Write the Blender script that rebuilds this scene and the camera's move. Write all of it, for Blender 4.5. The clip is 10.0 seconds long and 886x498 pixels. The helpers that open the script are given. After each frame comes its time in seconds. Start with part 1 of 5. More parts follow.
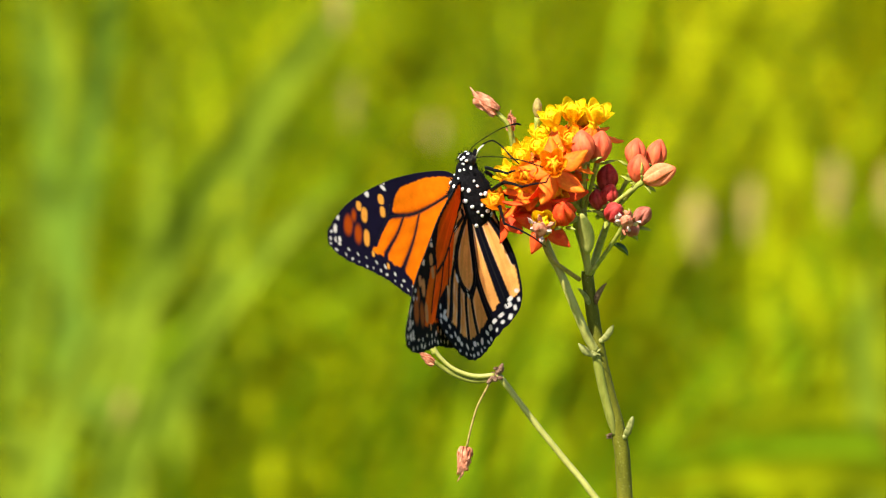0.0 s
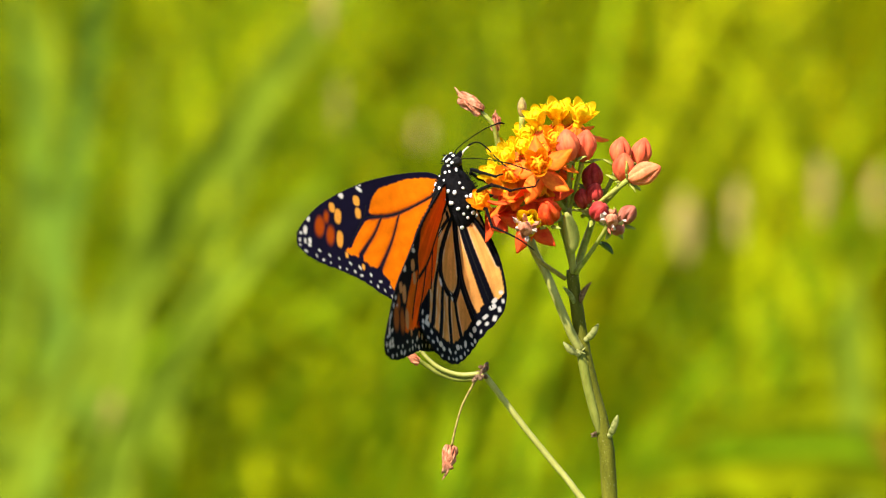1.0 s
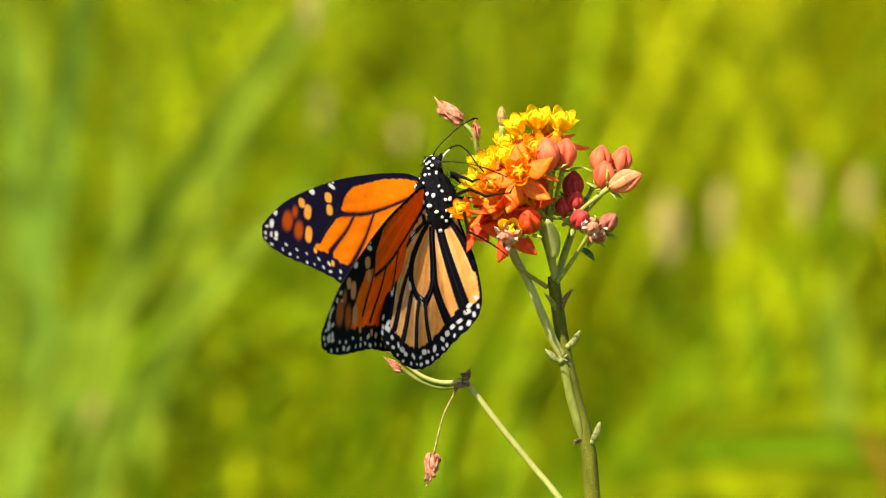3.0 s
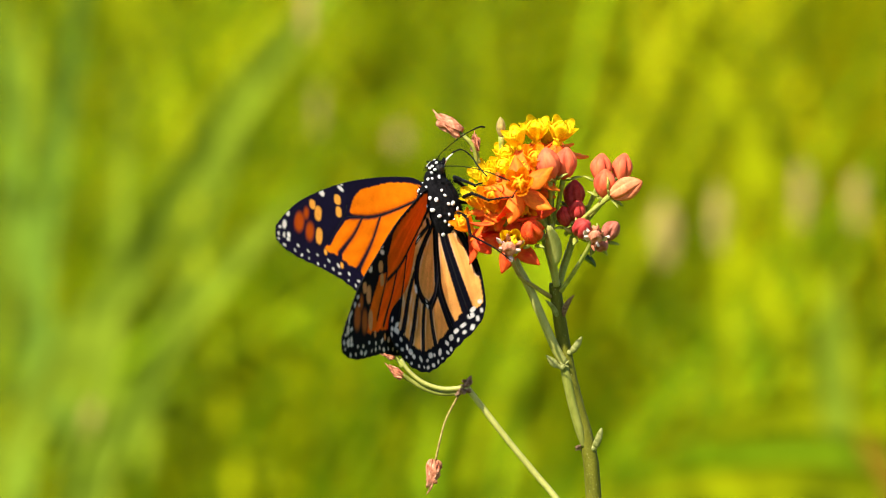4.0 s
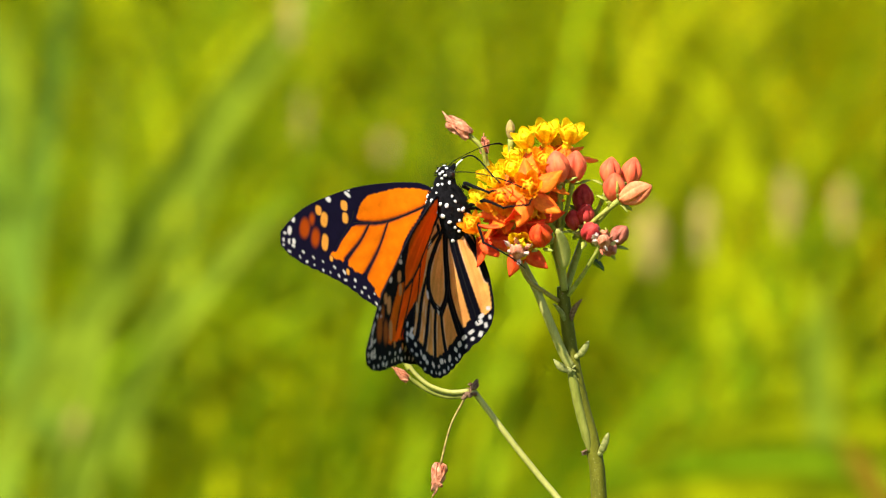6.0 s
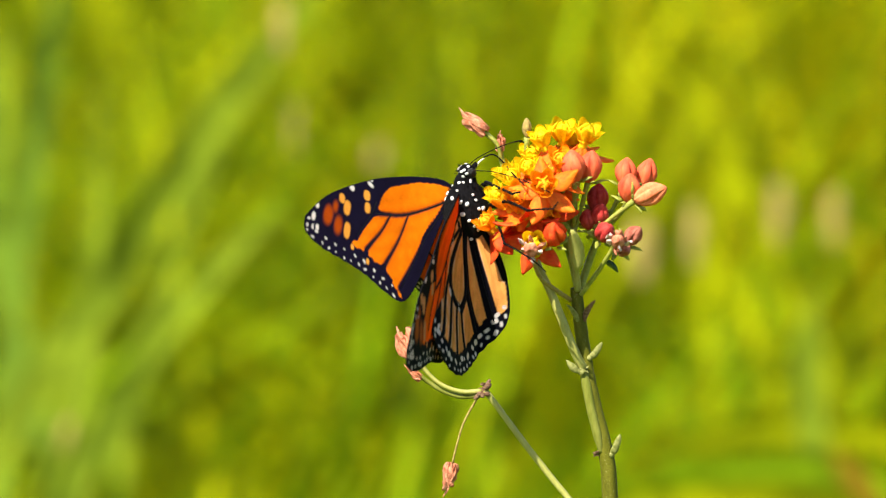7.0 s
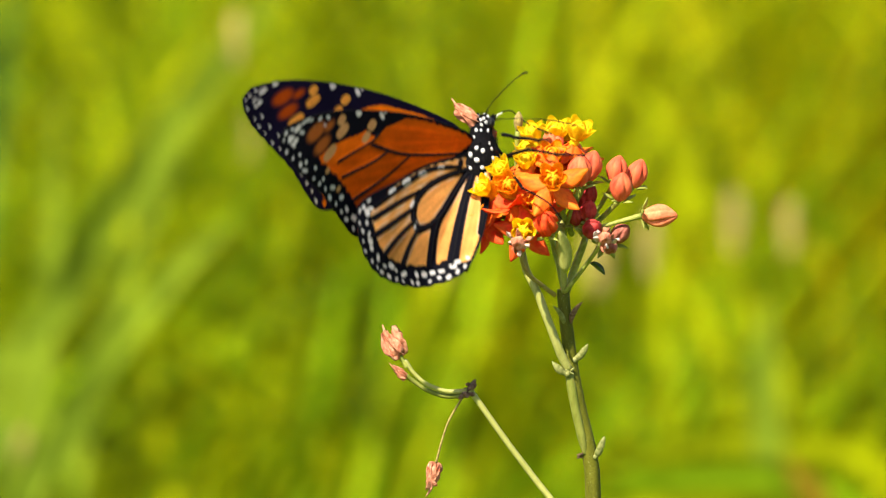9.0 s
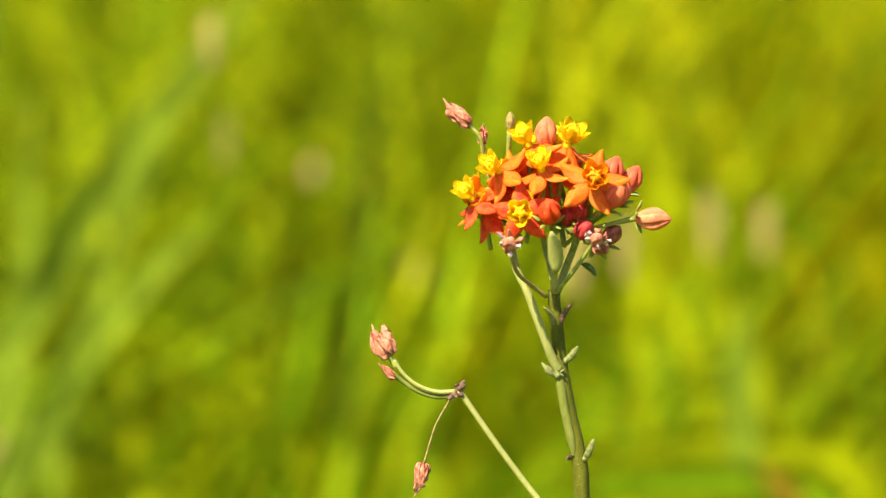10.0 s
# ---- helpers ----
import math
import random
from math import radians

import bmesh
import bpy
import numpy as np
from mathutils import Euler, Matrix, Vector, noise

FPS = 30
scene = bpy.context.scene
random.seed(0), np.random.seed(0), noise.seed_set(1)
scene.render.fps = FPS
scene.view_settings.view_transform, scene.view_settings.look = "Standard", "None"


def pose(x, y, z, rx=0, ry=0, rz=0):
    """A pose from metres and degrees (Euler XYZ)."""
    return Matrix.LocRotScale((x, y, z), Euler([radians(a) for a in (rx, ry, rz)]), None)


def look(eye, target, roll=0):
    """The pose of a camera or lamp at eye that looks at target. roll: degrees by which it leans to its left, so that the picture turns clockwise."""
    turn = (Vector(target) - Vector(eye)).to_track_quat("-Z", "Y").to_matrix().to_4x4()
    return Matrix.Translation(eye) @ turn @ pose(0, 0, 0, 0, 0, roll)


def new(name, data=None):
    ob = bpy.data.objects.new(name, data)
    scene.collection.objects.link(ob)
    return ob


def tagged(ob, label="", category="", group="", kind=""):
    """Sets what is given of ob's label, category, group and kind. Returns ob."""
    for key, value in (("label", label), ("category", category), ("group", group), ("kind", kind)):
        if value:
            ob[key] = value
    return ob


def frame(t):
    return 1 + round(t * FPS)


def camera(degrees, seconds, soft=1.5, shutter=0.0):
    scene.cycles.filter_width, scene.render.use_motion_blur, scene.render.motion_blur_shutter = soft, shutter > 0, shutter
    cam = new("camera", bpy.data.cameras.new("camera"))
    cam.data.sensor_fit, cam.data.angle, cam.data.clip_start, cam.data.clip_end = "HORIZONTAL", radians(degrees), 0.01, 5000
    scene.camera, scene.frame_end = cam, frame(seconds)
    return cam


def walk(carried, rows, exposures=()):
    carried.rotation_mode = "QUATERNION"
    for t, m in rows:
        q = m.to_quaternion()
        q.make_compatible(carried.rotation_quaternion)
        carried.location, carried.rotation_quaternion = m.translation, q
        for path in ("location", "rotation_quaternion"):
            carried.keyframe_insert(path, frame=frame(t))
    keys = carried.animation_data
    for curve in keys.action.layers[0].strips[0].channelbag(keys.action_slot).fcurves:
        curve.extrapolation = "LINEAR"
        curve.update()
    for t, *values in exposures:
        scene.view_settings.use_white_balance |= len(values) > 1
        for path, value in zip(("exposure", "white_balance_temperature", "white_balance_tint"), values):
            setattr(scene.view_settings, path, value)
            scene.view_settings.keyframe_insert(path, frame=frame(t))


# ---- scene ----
# Camera: a long lens, hand-held, drifting a centimetre while it follows the flower.
cam = camera(7.0, 10.0, 1.1, 0.5)
cam.data.dof.use_dof = True
cam.data.dof.focus_distance = 1.505
cam.data.dof.aperture_fstop = 20.0
CAMERA_ROWS = [
    (0.0, 0.0031, -1.4982, 0.748, 83.978, 0, 0.268),
    (0.5, 0.0029, -1.4977, 0.7475, 83.979, 0, 0.211),
    (1.0, 0.0052, -1.4996, 0.7471, 84.01, 0, 0.206),
    (1.5, 0.0052, -1.5011, 0.7475, 84.012, 0, 0.172),
    (2.0, 0.002, -1.5043, 0.7481, 84.004, 0, 0.067),
    (2.5, 0.0, -1.5, 0.748, 84.0, 0, 0.0),
    (4.0, -0.0054, -1.497, 0.7489, 84.02, 0, -0.151),
    (4.5, -0.0047, -1.4959, 0.7485, 84.055, 0, -0.154),
    (5.0, -0.0059, -1.4924, 0.7466, 84.115, 0, -0.217),
    (5.5, -0.0047, -1.4904, 0.7476, 84.083, 0, -0.207),
    (7.0, 0.0018, -1.4917, 0.7454, 84.207, 0, -0.206),
    (7.5, 0.0007, -1.4911, 0.7442, 84.248, 0, -0.349),
    (8.0, -0.0032, -1.4933, 0.7439, 84.265, 0, -0.502),
    (8.5, 0.0026, -1.4935, 0.744, 84.285, 0, -0.463),
    (9.0, 0.0092, -1.4916, 0.7432, 84.325, 0, -0.42),
    (9.5, 0.0148, -1.4871, 0.7423, 84.354, 0, -0.411),
    (10.0, 0.015, -1.4828, 0.7416, 84.368, 0, -0.508),
]
walk(cam, [(t, pose(*p)) for t, *p in CAMERA_ROWS])

# World and sun
world = bpy.data.worlds.new("sky")
scene.world = world
world.use_nodes = True
wn = world.node_tree
sky = wn.nodes.new("ShaderNodeTexSky")
sky.sky_type = "NISHITA"
sky.sun_disc = False
SUN = Vector((-0.37, -0.53, 0.765)).normalized()
sky.sun_elevation = math.asin(SUN.z)
sky.sun_rotation = math.atan2(SUN.x, SUN.y)
wn.links.new(sky.outputs["Color"], wn.nodes["Background"].inputs["Color"])
wn.nodes["Background"].inputs["Strength"].default_value = 0.085
sun = new("sun", bpy.data.lights.new("sun", "SUN"))
sun.data.energy = 5.0
sun.data.angle = radians(0.53)
sun.data.color = (1.0, 0.93, 0.79)
sun.matrix_world = look(SUN * 10, (0, 0, 0))
scene.view_settings.exposure = 1.22

MM = 0.001
rng = random.Random(7)


# ---------------------------------------------------------------- materials
def mat_base(name, rough=0.5, spec=0.35):
    m = bpy.data.materials.new(name)
    m.use_nodes = True
    nt = m.node_tree
    b = nt.nodes["Principled BSDF"]
    b.inputs["Roughness"].default_value = rough
    b.inputs["Specular IOR Level"].default_value = spec
    return m, nt, b


def ramp(nt, fac, stops):
    r = nt.nodes.new("ShaderNodeValToRGB")
    e = r.color_ramp.elements
    while len(e) < len(stops):
        e.new(0.5)
    for k, (p, c) in enumerate(stops):
        e[k].position, e[k].color = p, (*c, 1)
    nt.links.new(fac, r.inputs["Fac"])
    return r.outputs["Color"]


def noise_fac(nt, scale, detail=4, stretch=(1, 1, 1)):
    co = nt.nodes.new("ShaderNodeTexCoord")
    mp = nt.nodes.new("ShaderNodeMapping")
    mp.inputs["Scale"].default_value = stretch
    n = nt.nodes.new("ShaderNodeTexNoise")
    n.inputs["Scale"].default_value = scale
    n.inputs["Detail"].default_value = detail
    nt.links.new(co.outputs["Object"], mp.inputs["Vector"])
    nt.links.new(mp.outputs["Vector"], n.inputs["Vector"])
    return n.outputs["Fac"]


def bump(nt, b, fac, strength, dist):
    k = nt.nodes.new("ShaderNodeBump")
    k.inputs["Strength"].default_value = strength
    k.inputs["Distance"].default_value = dist
    nt.links.new(fac, k.inputs["Height"])
    nt.links.new(k.outputs["Normal"], b.inputs["Normal"])


def see_through(nt, b, colour, amount):
    """Lets some of the light through a thin leaf, petal or wing."""
    tr = nt.nodes.new("ShaderNodeBsdfTranslucent")
    mx = nt.nodes.new("ShaderNodeMixShader")
    mx.inputs["Fac"].default_value = amount
    nt.links.new(colour, tr.inputs["Color"])
    nt.links.new(b.outputs["BSDF"], mx.inputs[1])
    nt.links.new(tr.outputs["BSDF"], mx.inputs[2])
    nt.links.new(mx.outputs["Shader"], nt.nodes["Material Output"].inputs["Surface"])


def multiply(nt, a, c, fac=1.0):
    mx = nt.nodes.new("ShaderNodeMix")
    mx.data_type, mx.blend_type = "RGBA", "MULTIPLY"
    mx.inputs["Factor"].default_value = fac
    nt.links.new(a, mx.inputs["A"])
    nt.links.new(c, mx.inputs["B"])
    return mx.outputs["Result"]


def mat_varied(name, dark, light, scale, rough=0.5, spec=0.35, through_=0.0, rel=0.4, depth=0.0002, stretch=(1, 1, 1), vary=0.0, island=False):
    m, nt, b = mat_base(name, rough, spec)
    f = noise_fac(nt, scale * 1.6, 5, stretch)
    fine = noise_fac(nt, scale * 7, 4, stretch)
    col = ramp(nt, f, [(0.34, dark), (0.66, light)])
    col = multiply(nt, col, ramp(nt, fine, [(0.36, (0.88, 0.83, 0.80)), (0.58, (1, 1, 1))]))
    if vary:
        if island:
            g = nt.nodes.new("ShaderNodeNewGeometry").outputs["Random Per Island"]
        else:
            g = nt.nodes.new("ShaderNodeObjectInfo").outputs["Random"]
        col = multiply(nt, col, ramp(nt, g, [(0.0, (1 - vary,) * 3), (1.0, (1, 1, 1))]))
    nt.links.new(col, b.inputs["Base Color"])
    if rel:
        bump(nt, b, fine, min(1, rel * 1.5), depth)
    if through_:
        see_through(nt, b, col, through_)
    return m


def mat_wing(name):
    m, nt, b = mat_base(name, 0.6, 0.03)
    at = nt.nodes.new("ShaderNodeAttribute")
    at.attribute_name = "scales"
    f = noise_fac(nt, 5200, 2)
    f2 = noise_fac(nt, 420, 4)
    col = multiply(nt, at.outputs["Color"], ramp(nt, f, [(0.3, (0.80, 0.78, 0.76)), (0.65, (1, 1, 1))]))
    col = multiply(nt, col, ramp(nt, f2, [(0.3, (0.84, 0.80, 0.78)), (0.7, (1, 1, 1))]))
    nt.links.new(col, b.inputs["Base Color"])
    bump(nt, b, f, 0.25, 0.00006)
    deep = nt.nodes.new("ShaderNodeRGB")
    deep.outputs[0].default_value = (1.0, 0.52, 0.30, 1)
    see_through(nt, b, multiply(nt, col, deep.outputs[0]), 0.42)
    return m


def mat_speckled(name, dark, light, dots):
    """Plant skin with streaks along the stem and scattered pale corky specks."""
    m, nt, b = mat_base(name, 0.62, 0.14)
    f = noise_fac(nt, 520, 5, (1, 1, 0.18))
    fine = noise_fac(nt, 2600, 3)
    specks = noise_fac(nt, 3000, 1, (1, 1, 0.8))
    col = ramp(nt, f, [(0.32, dark), (0.68, light)])
    col = multiply(nt, col, ramp(nt, fine, [(0.35, (0.80, 0.78, 0.74)), (0.6, (1, 1, 1))]))
    mx = nt.nodes.new("ShaderNodeMix")
    mx.data_type = "RGBA"
    spot = ramp(nt, specks, [(0.67, (0, 0, 0)), (0.76, (0.8, 0.8, 0.8))])
    nt.links.new(spot, mx.inputs["Factor"])
    nt.links.new(col, mx.inputs["A"])
    mx.inputs["B"].default_value = (*dots, 1)
    nt.links.new(mx.outputs["Result"], b.inputs["Base Color"])
    bump(nt, b, specks, 0.5, 0.0002)
    return m


M_WING = mat_wing("wing_scales")
M_VEIN = mat_varied("wing_vein", (0.004, 0.004, 0.006), (0.009, 0.008, 0.010), 2500, 0.7, 0.08)
M_BODY = mat_varied("black_fuzz", (0.003, 0.003, 0.004), (0.012, 0.011, 0.013), 1800, 0.8, 0.08, rel=0.8, depth=0.0004)
M_LEG = mat_varied("black_chitin", (0.003, 0.003, 0.003), (0.007, 0.006, 0.006), 900, 0.55, 0.06)
M_EYE = mat_varied("compound_eye", (0.003, 0.003, 0.003), (0.006, 0.005, 0.005), 3500, 0.3, 0.3)
M_SPOT = mat_varied("white_scales", (0.66, 0.66, 0.68), (0.86, 0.86, 0.85), 2500, 0.7, 0.2)
M_PALE = mat_varied("pale_tongue", (0.5, 0.52, 0.36), (0.72, 0.72, 0.55), 900, 0.5, 0.3)
M_STEM = mat_speckled("green_stem", (0.075, 0.080, 0.003), (0.150, 0.145, 0.012), (0.27, 0.27, 0.10))
M_RIDGE = mat_varied("stem_ridge", (0.15, 0.17, 0.020), (0.23, 0.24, 0.045), 500, 0.6, 0.2, stretch=(1, 1, 0.3), rel=0.3)
M_BRANCH = mat_varied("pale_branch", (0.31, 0.31, 0.07), (0.38, 0.37, 0.10), 500, 0.5, 0.35, stretch=(1, 1, 0.3), rel=0.3)
M_PED = mat_varied("pedicel_green", (0.20, 0.24, 0.025), (0.35, 0.36, 0.07), 700, 0.5, 0.35)
M_DRYPED = mat_varied("dry_pedicel", (0.22, 0.14, 0.04), (0.38, 0.30, 0.08), 900, 0.6, 0.3)
M_LEAFLET = mat_varied("leaf_scrap", (0.05, 0.10, 0.02), (0.12, 0.18, 0.04), 500, 0.45, 0.4, through_=0.2)
M_BRACT = mat_varied("pale_bract", (0.15, 0.17, 0.03), (0.36, 0.36, 0.12), 900, 0.55, 0.3, through_=0.15)
M_NODE = mat_varied("brown_node", (0.13, 0.065, 0.035), (0.36, 0.22, 0.14), 900, 0.75, 0.2, rel=1.0, depth=0.0006)
M_ORANGE = mat_varied("orange_petal", (1.0, 0.14, 0.012), (1.0, 0.33, 0.018), 260, 0.62, 0.18, 0.36, stretch=(1, 1, 0.4), vary=0.08)
M_RED = mat_varied("red_petal", (0.90, 0.06, 0.014), (1.0, 0.18, 0.03), 260, 0.62, 0.18, 0.36, vary=0.08)
M_YELLOW = mat_varied("yellow_hood", (1.0, 0.66, 0.004), (1.0, 0.86, 0.014), 400, 0.62, 0.18, 0.30, vary=0.04)
M_AMBER = mat_varied("amber_hood", (0.97, 0.36, 0.006), (1.0, 0.56, 0.010), 400, 0.62, 0.18, 0.30, vary=0.04)
M_BUD = mat_varied("pink_bud", (0.70, 0.075, 0.035), (0.90, 0.20, 0.075), 240, 0.62, 0.18, 0.12, stretch=(1, 1, 0.35), vary=0.15)
M_BUDORANGE = mat_varied("salmon_bud", (0.74, 0.17, 0.07), (0.86, 0.32, 0.14), 240, 0.62, 0.18, 0.15, vary=0.1)
M_DUSTY = mat_varied("dusty_bud", (0.30, 0.075, 0.045), (0.62, 0.22, 0.15), 420, 0.65, 0.18, 0.05, vary=0.2)
M_CRIMSON = mat_varied("crimson_bud", (0.46, 0.025, 0.028), (0.74, 0.09, 0.07), 260, 0.62, 0.18, 0.08, vary=0.3)
M_WILT = mat_varied("wilted_petal", (0.52, 0.13, 0.06), (0.88, 0.42, 0.25), 520, 0.7, 0.2, 0.12, rel=0.9, depth=0.0005)
M_WHITE = mat_varied("bleached_petal", (0.52, 0.34, 0.28), (0.82, 0.68, 0.60), 600, 0.6, 0.25, 0.1, rel=0.6)


def mat_blade(name, dark, light, vary):
    m, nt, b = mat_base(name, 0.7, 0.04)
    g = nt.nodes.new("ShaderNodeNewGeometry").outputs["Random Per Island"]
    col = ramp(nt, g, [(0.0, dark), (1.0, light)])
    f = noise_fac(nt, 11, 3)
    k = 1 - vary * 1.75
    col = multiply(nt, col, ramp(nt, f, [(0.36, (k * 0.9, k, k)), (0.62, (1, 1, 1))]))
    f = noise_fac(nt, 48, 2)
    col = multiply(nt, col, ramp(nt, f, [(0.36, (k * 0.95, k, k)), (0.60, (1, 1, 1))]))
    nt.links.new(col, b.inputs["Base Color"])
    see_through(nt, b, col, 0.3)
    return m


M_GRASS = mat_blade("meadow_blade", (0.15, 0.28, 0.002), (0.40, 0.50, 0.005), 0.39)
M_LIME = mat_blade("lime_blade", (0.37, 0.43, 0.001), (0.60, 0.61, 0.003), 0.30)
M_GOLD = mat_blade("golden_blade", (0.46, 0.40, 0.0009), (0.66, 0.55, 0.002), 0.24)
M_FRESH = mat_blade("fresh_blade", (0.22, 0.40, 0.003), (0.40, 0.57, 0.008), 0.30)
M_TALL = mat_blade("tall_blade", (0.27, 0.37, 0.012), (0.36, 0.46, 0.032), 0.24)
M_BLUE = mat_blade("blue_green_blade", (0.18, 0.31, 0.020), (0.25, 0.38, 0.038), 0.26)
M_STRAW = mat_blade("straw_blade", (0.66, 0.46, 0.13), (0.84, 0.62, 0.23), 0.14)
# Darkened copy of the grass blade: shade is put into its colour.
M_SHADE_TONE = mat_blade("shade_toned_blade", (0.0308, 0.066, 0.00088), (0.0968, 0.141, 0.0018), 0.4)
M_RUST = mat_blade("rusty_blade", (0.317, 0.176, 0.0088), (0.44, 0.264, 0.018), 0.3)


def mat_ground():
    m, nt, b = mat_base("meadow_soil", 0.9, 0.1)
    f = noise_fac(nt, 3.0, 8)
    col = ramp(nt, f, [(0.35, (0.04, 0.07, 0.004)), (0.6, (0.14, 0.19, 0.006)), (0.8, (0.24, 0.26, 0.01))])
    nt.links.new(col, b.inputs["Base Color"])
    bump(nt, b, f, 0.8, 0.03)
    return m


M_GROUND = mat_ground()


# ---------------------------------------------------------------- mesh helpers
def finish(name, bm, material, parent=None, label="", smooth=True, at=None):
    me = bpy.data.meshes.new(name)
    bm.to_mesh(me)
    bm.free()
    if smooth:
        me.polygons.foreach_set("use_smooth", [True] * len(me.polygons))
    me.materials.append(material)
    return hang(name, me, parent, label, at)


def hang(name, me, parent=None, label="", at=None):
    ob = new(name, me)
    if parent:
        ob.parent = parent
    if at is not None:
        ob.matrix_basis = at
    return tagged(ob, label)


def part(name, bm, material, parent, label="", at=None):
    return finish(name, bm, material, parent, label, True, at)


def spline(pts, n):
    """n points along a smooth curve through pts."""
    p = [Vector(q) for q in pts]
    p = [p[0] * 2 - p[1]] + p + [p[-1] * 2 - p[-2]]
    out = []
    m = len(p) - 3
    for k in range(n):
        s = k / (n - 1) * m
        i = min(int(s), m - 1)
        t = s - i
        a, b, c, d = p[i:i + 4]
        out.append(0.5 * (2 * b + (c - a) * t + (2 * a - 5 * b + 4 * c - d) * t * t + (3 * b - a - 3 * c + d) * t ** 3))
    return out


def tube(bm, pts, radii, segs=8, n=12, knots=0.0, flat=1.0):
    """A tapered tube along a smooth curve; radii are spread evenly over its length."""
    c = spline(pts, n)
    rings = []
    up = Vector((0.13, -0.97, 0.21))
    for k, p in enumerate(c):
        t = (c[min(k + 1, n - 1)] - c[max(k - 1, 0)]).normalized()
        a = t.cross(up).normalized()
        b = t.cross(a)
        f = k / (n - 1) * (len(radii) - 1)
        i = min(int(f), len(radii) - 2)
        r = radii[i] + (radii[i + 1] - radii[i]) * (f - i)
        r *= 1 + knots * (noise.noise(p * 900) + 0.6 * noise.noise(p * 2300))
        rings.append([bm.verts.new(p + (a * math.cos(q) + b * math.sin(q) * flat) * r) for q in (math.tau * j / segs for j in range(segs))])
    for r0, r1 in zip(rings, rings[1:]):
        for j in range(segs):
            bm.faces.new((r0[j], r0[(j + 1) % segs], r1[(j + 1) % segs], r1[j]))
    bm.faces.new(rings[0][::-1])
    bm.faces.new(rings[-1])
    return bm


def blob(bm, centre, size, turn=None, segs=14, rings=9, rough=0.0, f=None):
    """An ellipsoid whose outline f(height -1..1, angle) may pinch or ridge."""
    m = Matrix.Translation(centre) @ (turn or Matrix())
    rows = []
    for i in range(rings + 1):
        h = -math.cos(math.pi * i / rings)
        r = math.sqrt(max(0, 1 - h * h))
        row = []
        for j in range(segs):
            q = math.tau * j / segs
            k = r * (f(h, q) if f else 1)
            v = Vector((k * math.cos(q) * size[0], k * math.sin(q) * size[1], h * size[2]))
            if rough:
                v *= 1 + rough * noise.noise(v * 700 + Vector(centre) * 300)
            row.append(m @ v)
        rows.append(row)
    vs = [[bm.verts.new(rows[0][0])]] + [[bm.verts.new(v) for v in row] for row in rows[1:-1]] + [[bm.verts.new(rows[-1][0])]]
    for a, b in zip(vs, vs[1:]):
        for j in range(segs):
            k = (j + 1) % segs
            if len(a) == 1:
                bm.faces.new((a[0], b[k], b[j]))
            elif len(b) == 1:
                bm.faces.new((a[j], a[k], b[0]))
            else:
                bm.faces.new((a[j], a[k], b[k], b[j]))
    return bm


def leaf_sheet(bm, length, width, curl, cup, n=7, m=5, tip=0.55, thick=0.00018, wave=0.0, m4=None, point=0.8, crumple=0.0):
    """A thin petal or leaf from the origin along +z, curling towards -y, with real thickness."""
    m4 = m4 or Matrix()
    grids = []
    for side in (0, 1):
        grid = []
        for i in range(n):
            s = i / (n - 1)
            w = width * (math.sin(math.pi * min(1, s ** tip * 0.94 + 0.03)) ** point + 0.10 * (1 - s))
            ang = curl * s
            z = length * s * (math.sin(ang) / ang if abs(ang) > 1e-4 else 1)
            y = -length * s * ((1 - math.cos(ang)) / ang if abs(ang) > 1e-4 else 0)
            row = []
            for j in range(m):
                u = j / (m - 1) * 2 - 1
                d = cup * w * u * u + wave * length * math.sin(5 * s + 2.3 * u) + (0.12 * width * (abs(u) - 1) * math.sin(math.pi * s))
                c = Vector((u * w / 2, y + d * math.cos(ang) + (thick if side else 0), z + d * math.sin(ang)))
                if crumple:
                    c += noise.noise_vector(Vector((u * w, 0, z)) * 900 + Vector((length, width, curl)) * 4000) * crumple * 0.0005 * min(1, s * 3)
                row.append(bm.verts.new(m4 @ c))
            grid.append(row)
        grids.append(grid)
    for side, g in enumerate(grids):
        for i in range(n - 1):
            for j in range(m - 1):
                q = (g[i][j], g[i][j + 1], g[i + 1][j + 1], g[i + 1][j])
                bm.faces.new(q if side == 0 else q[::-1])
    a, b = grids
    for i in range(n - 1):
        bm.faces.new((a[i + 1][0], b[i + 1][0], b[i][0], a[i][0]))
        bm.faces.new((a[i][-1], b[i][-1], b[i + 1][-1], a[i + 1][-1]))
    for j in range(m - 1):
        bm.faces.new((a[0][j], b[0][j], b[0][j + 1], a[0][j + 1]))
        bm.faces.new((a[-1][j + 1], b[-1][j + 1], b[-1][j], a[-1][j]))
    return bm


def mesh_of(name, bm, material):
    me = bpy.data.meshes.new(name)
    bm.to_mesh(me)
    bm.free()
    me.polygons.foreach_set("use_smooth", [True] * len(me.polygons))
    me.materials.append(material)
    return me


def along(axis, spin=0.0):
    """The turn that brings +z to axis."""
    return Vector(axis).normalized().to_track_quat("Z", "Y").to_matrix().to_4x4() @ Matrix.Rotation(spin, 4, "Z")


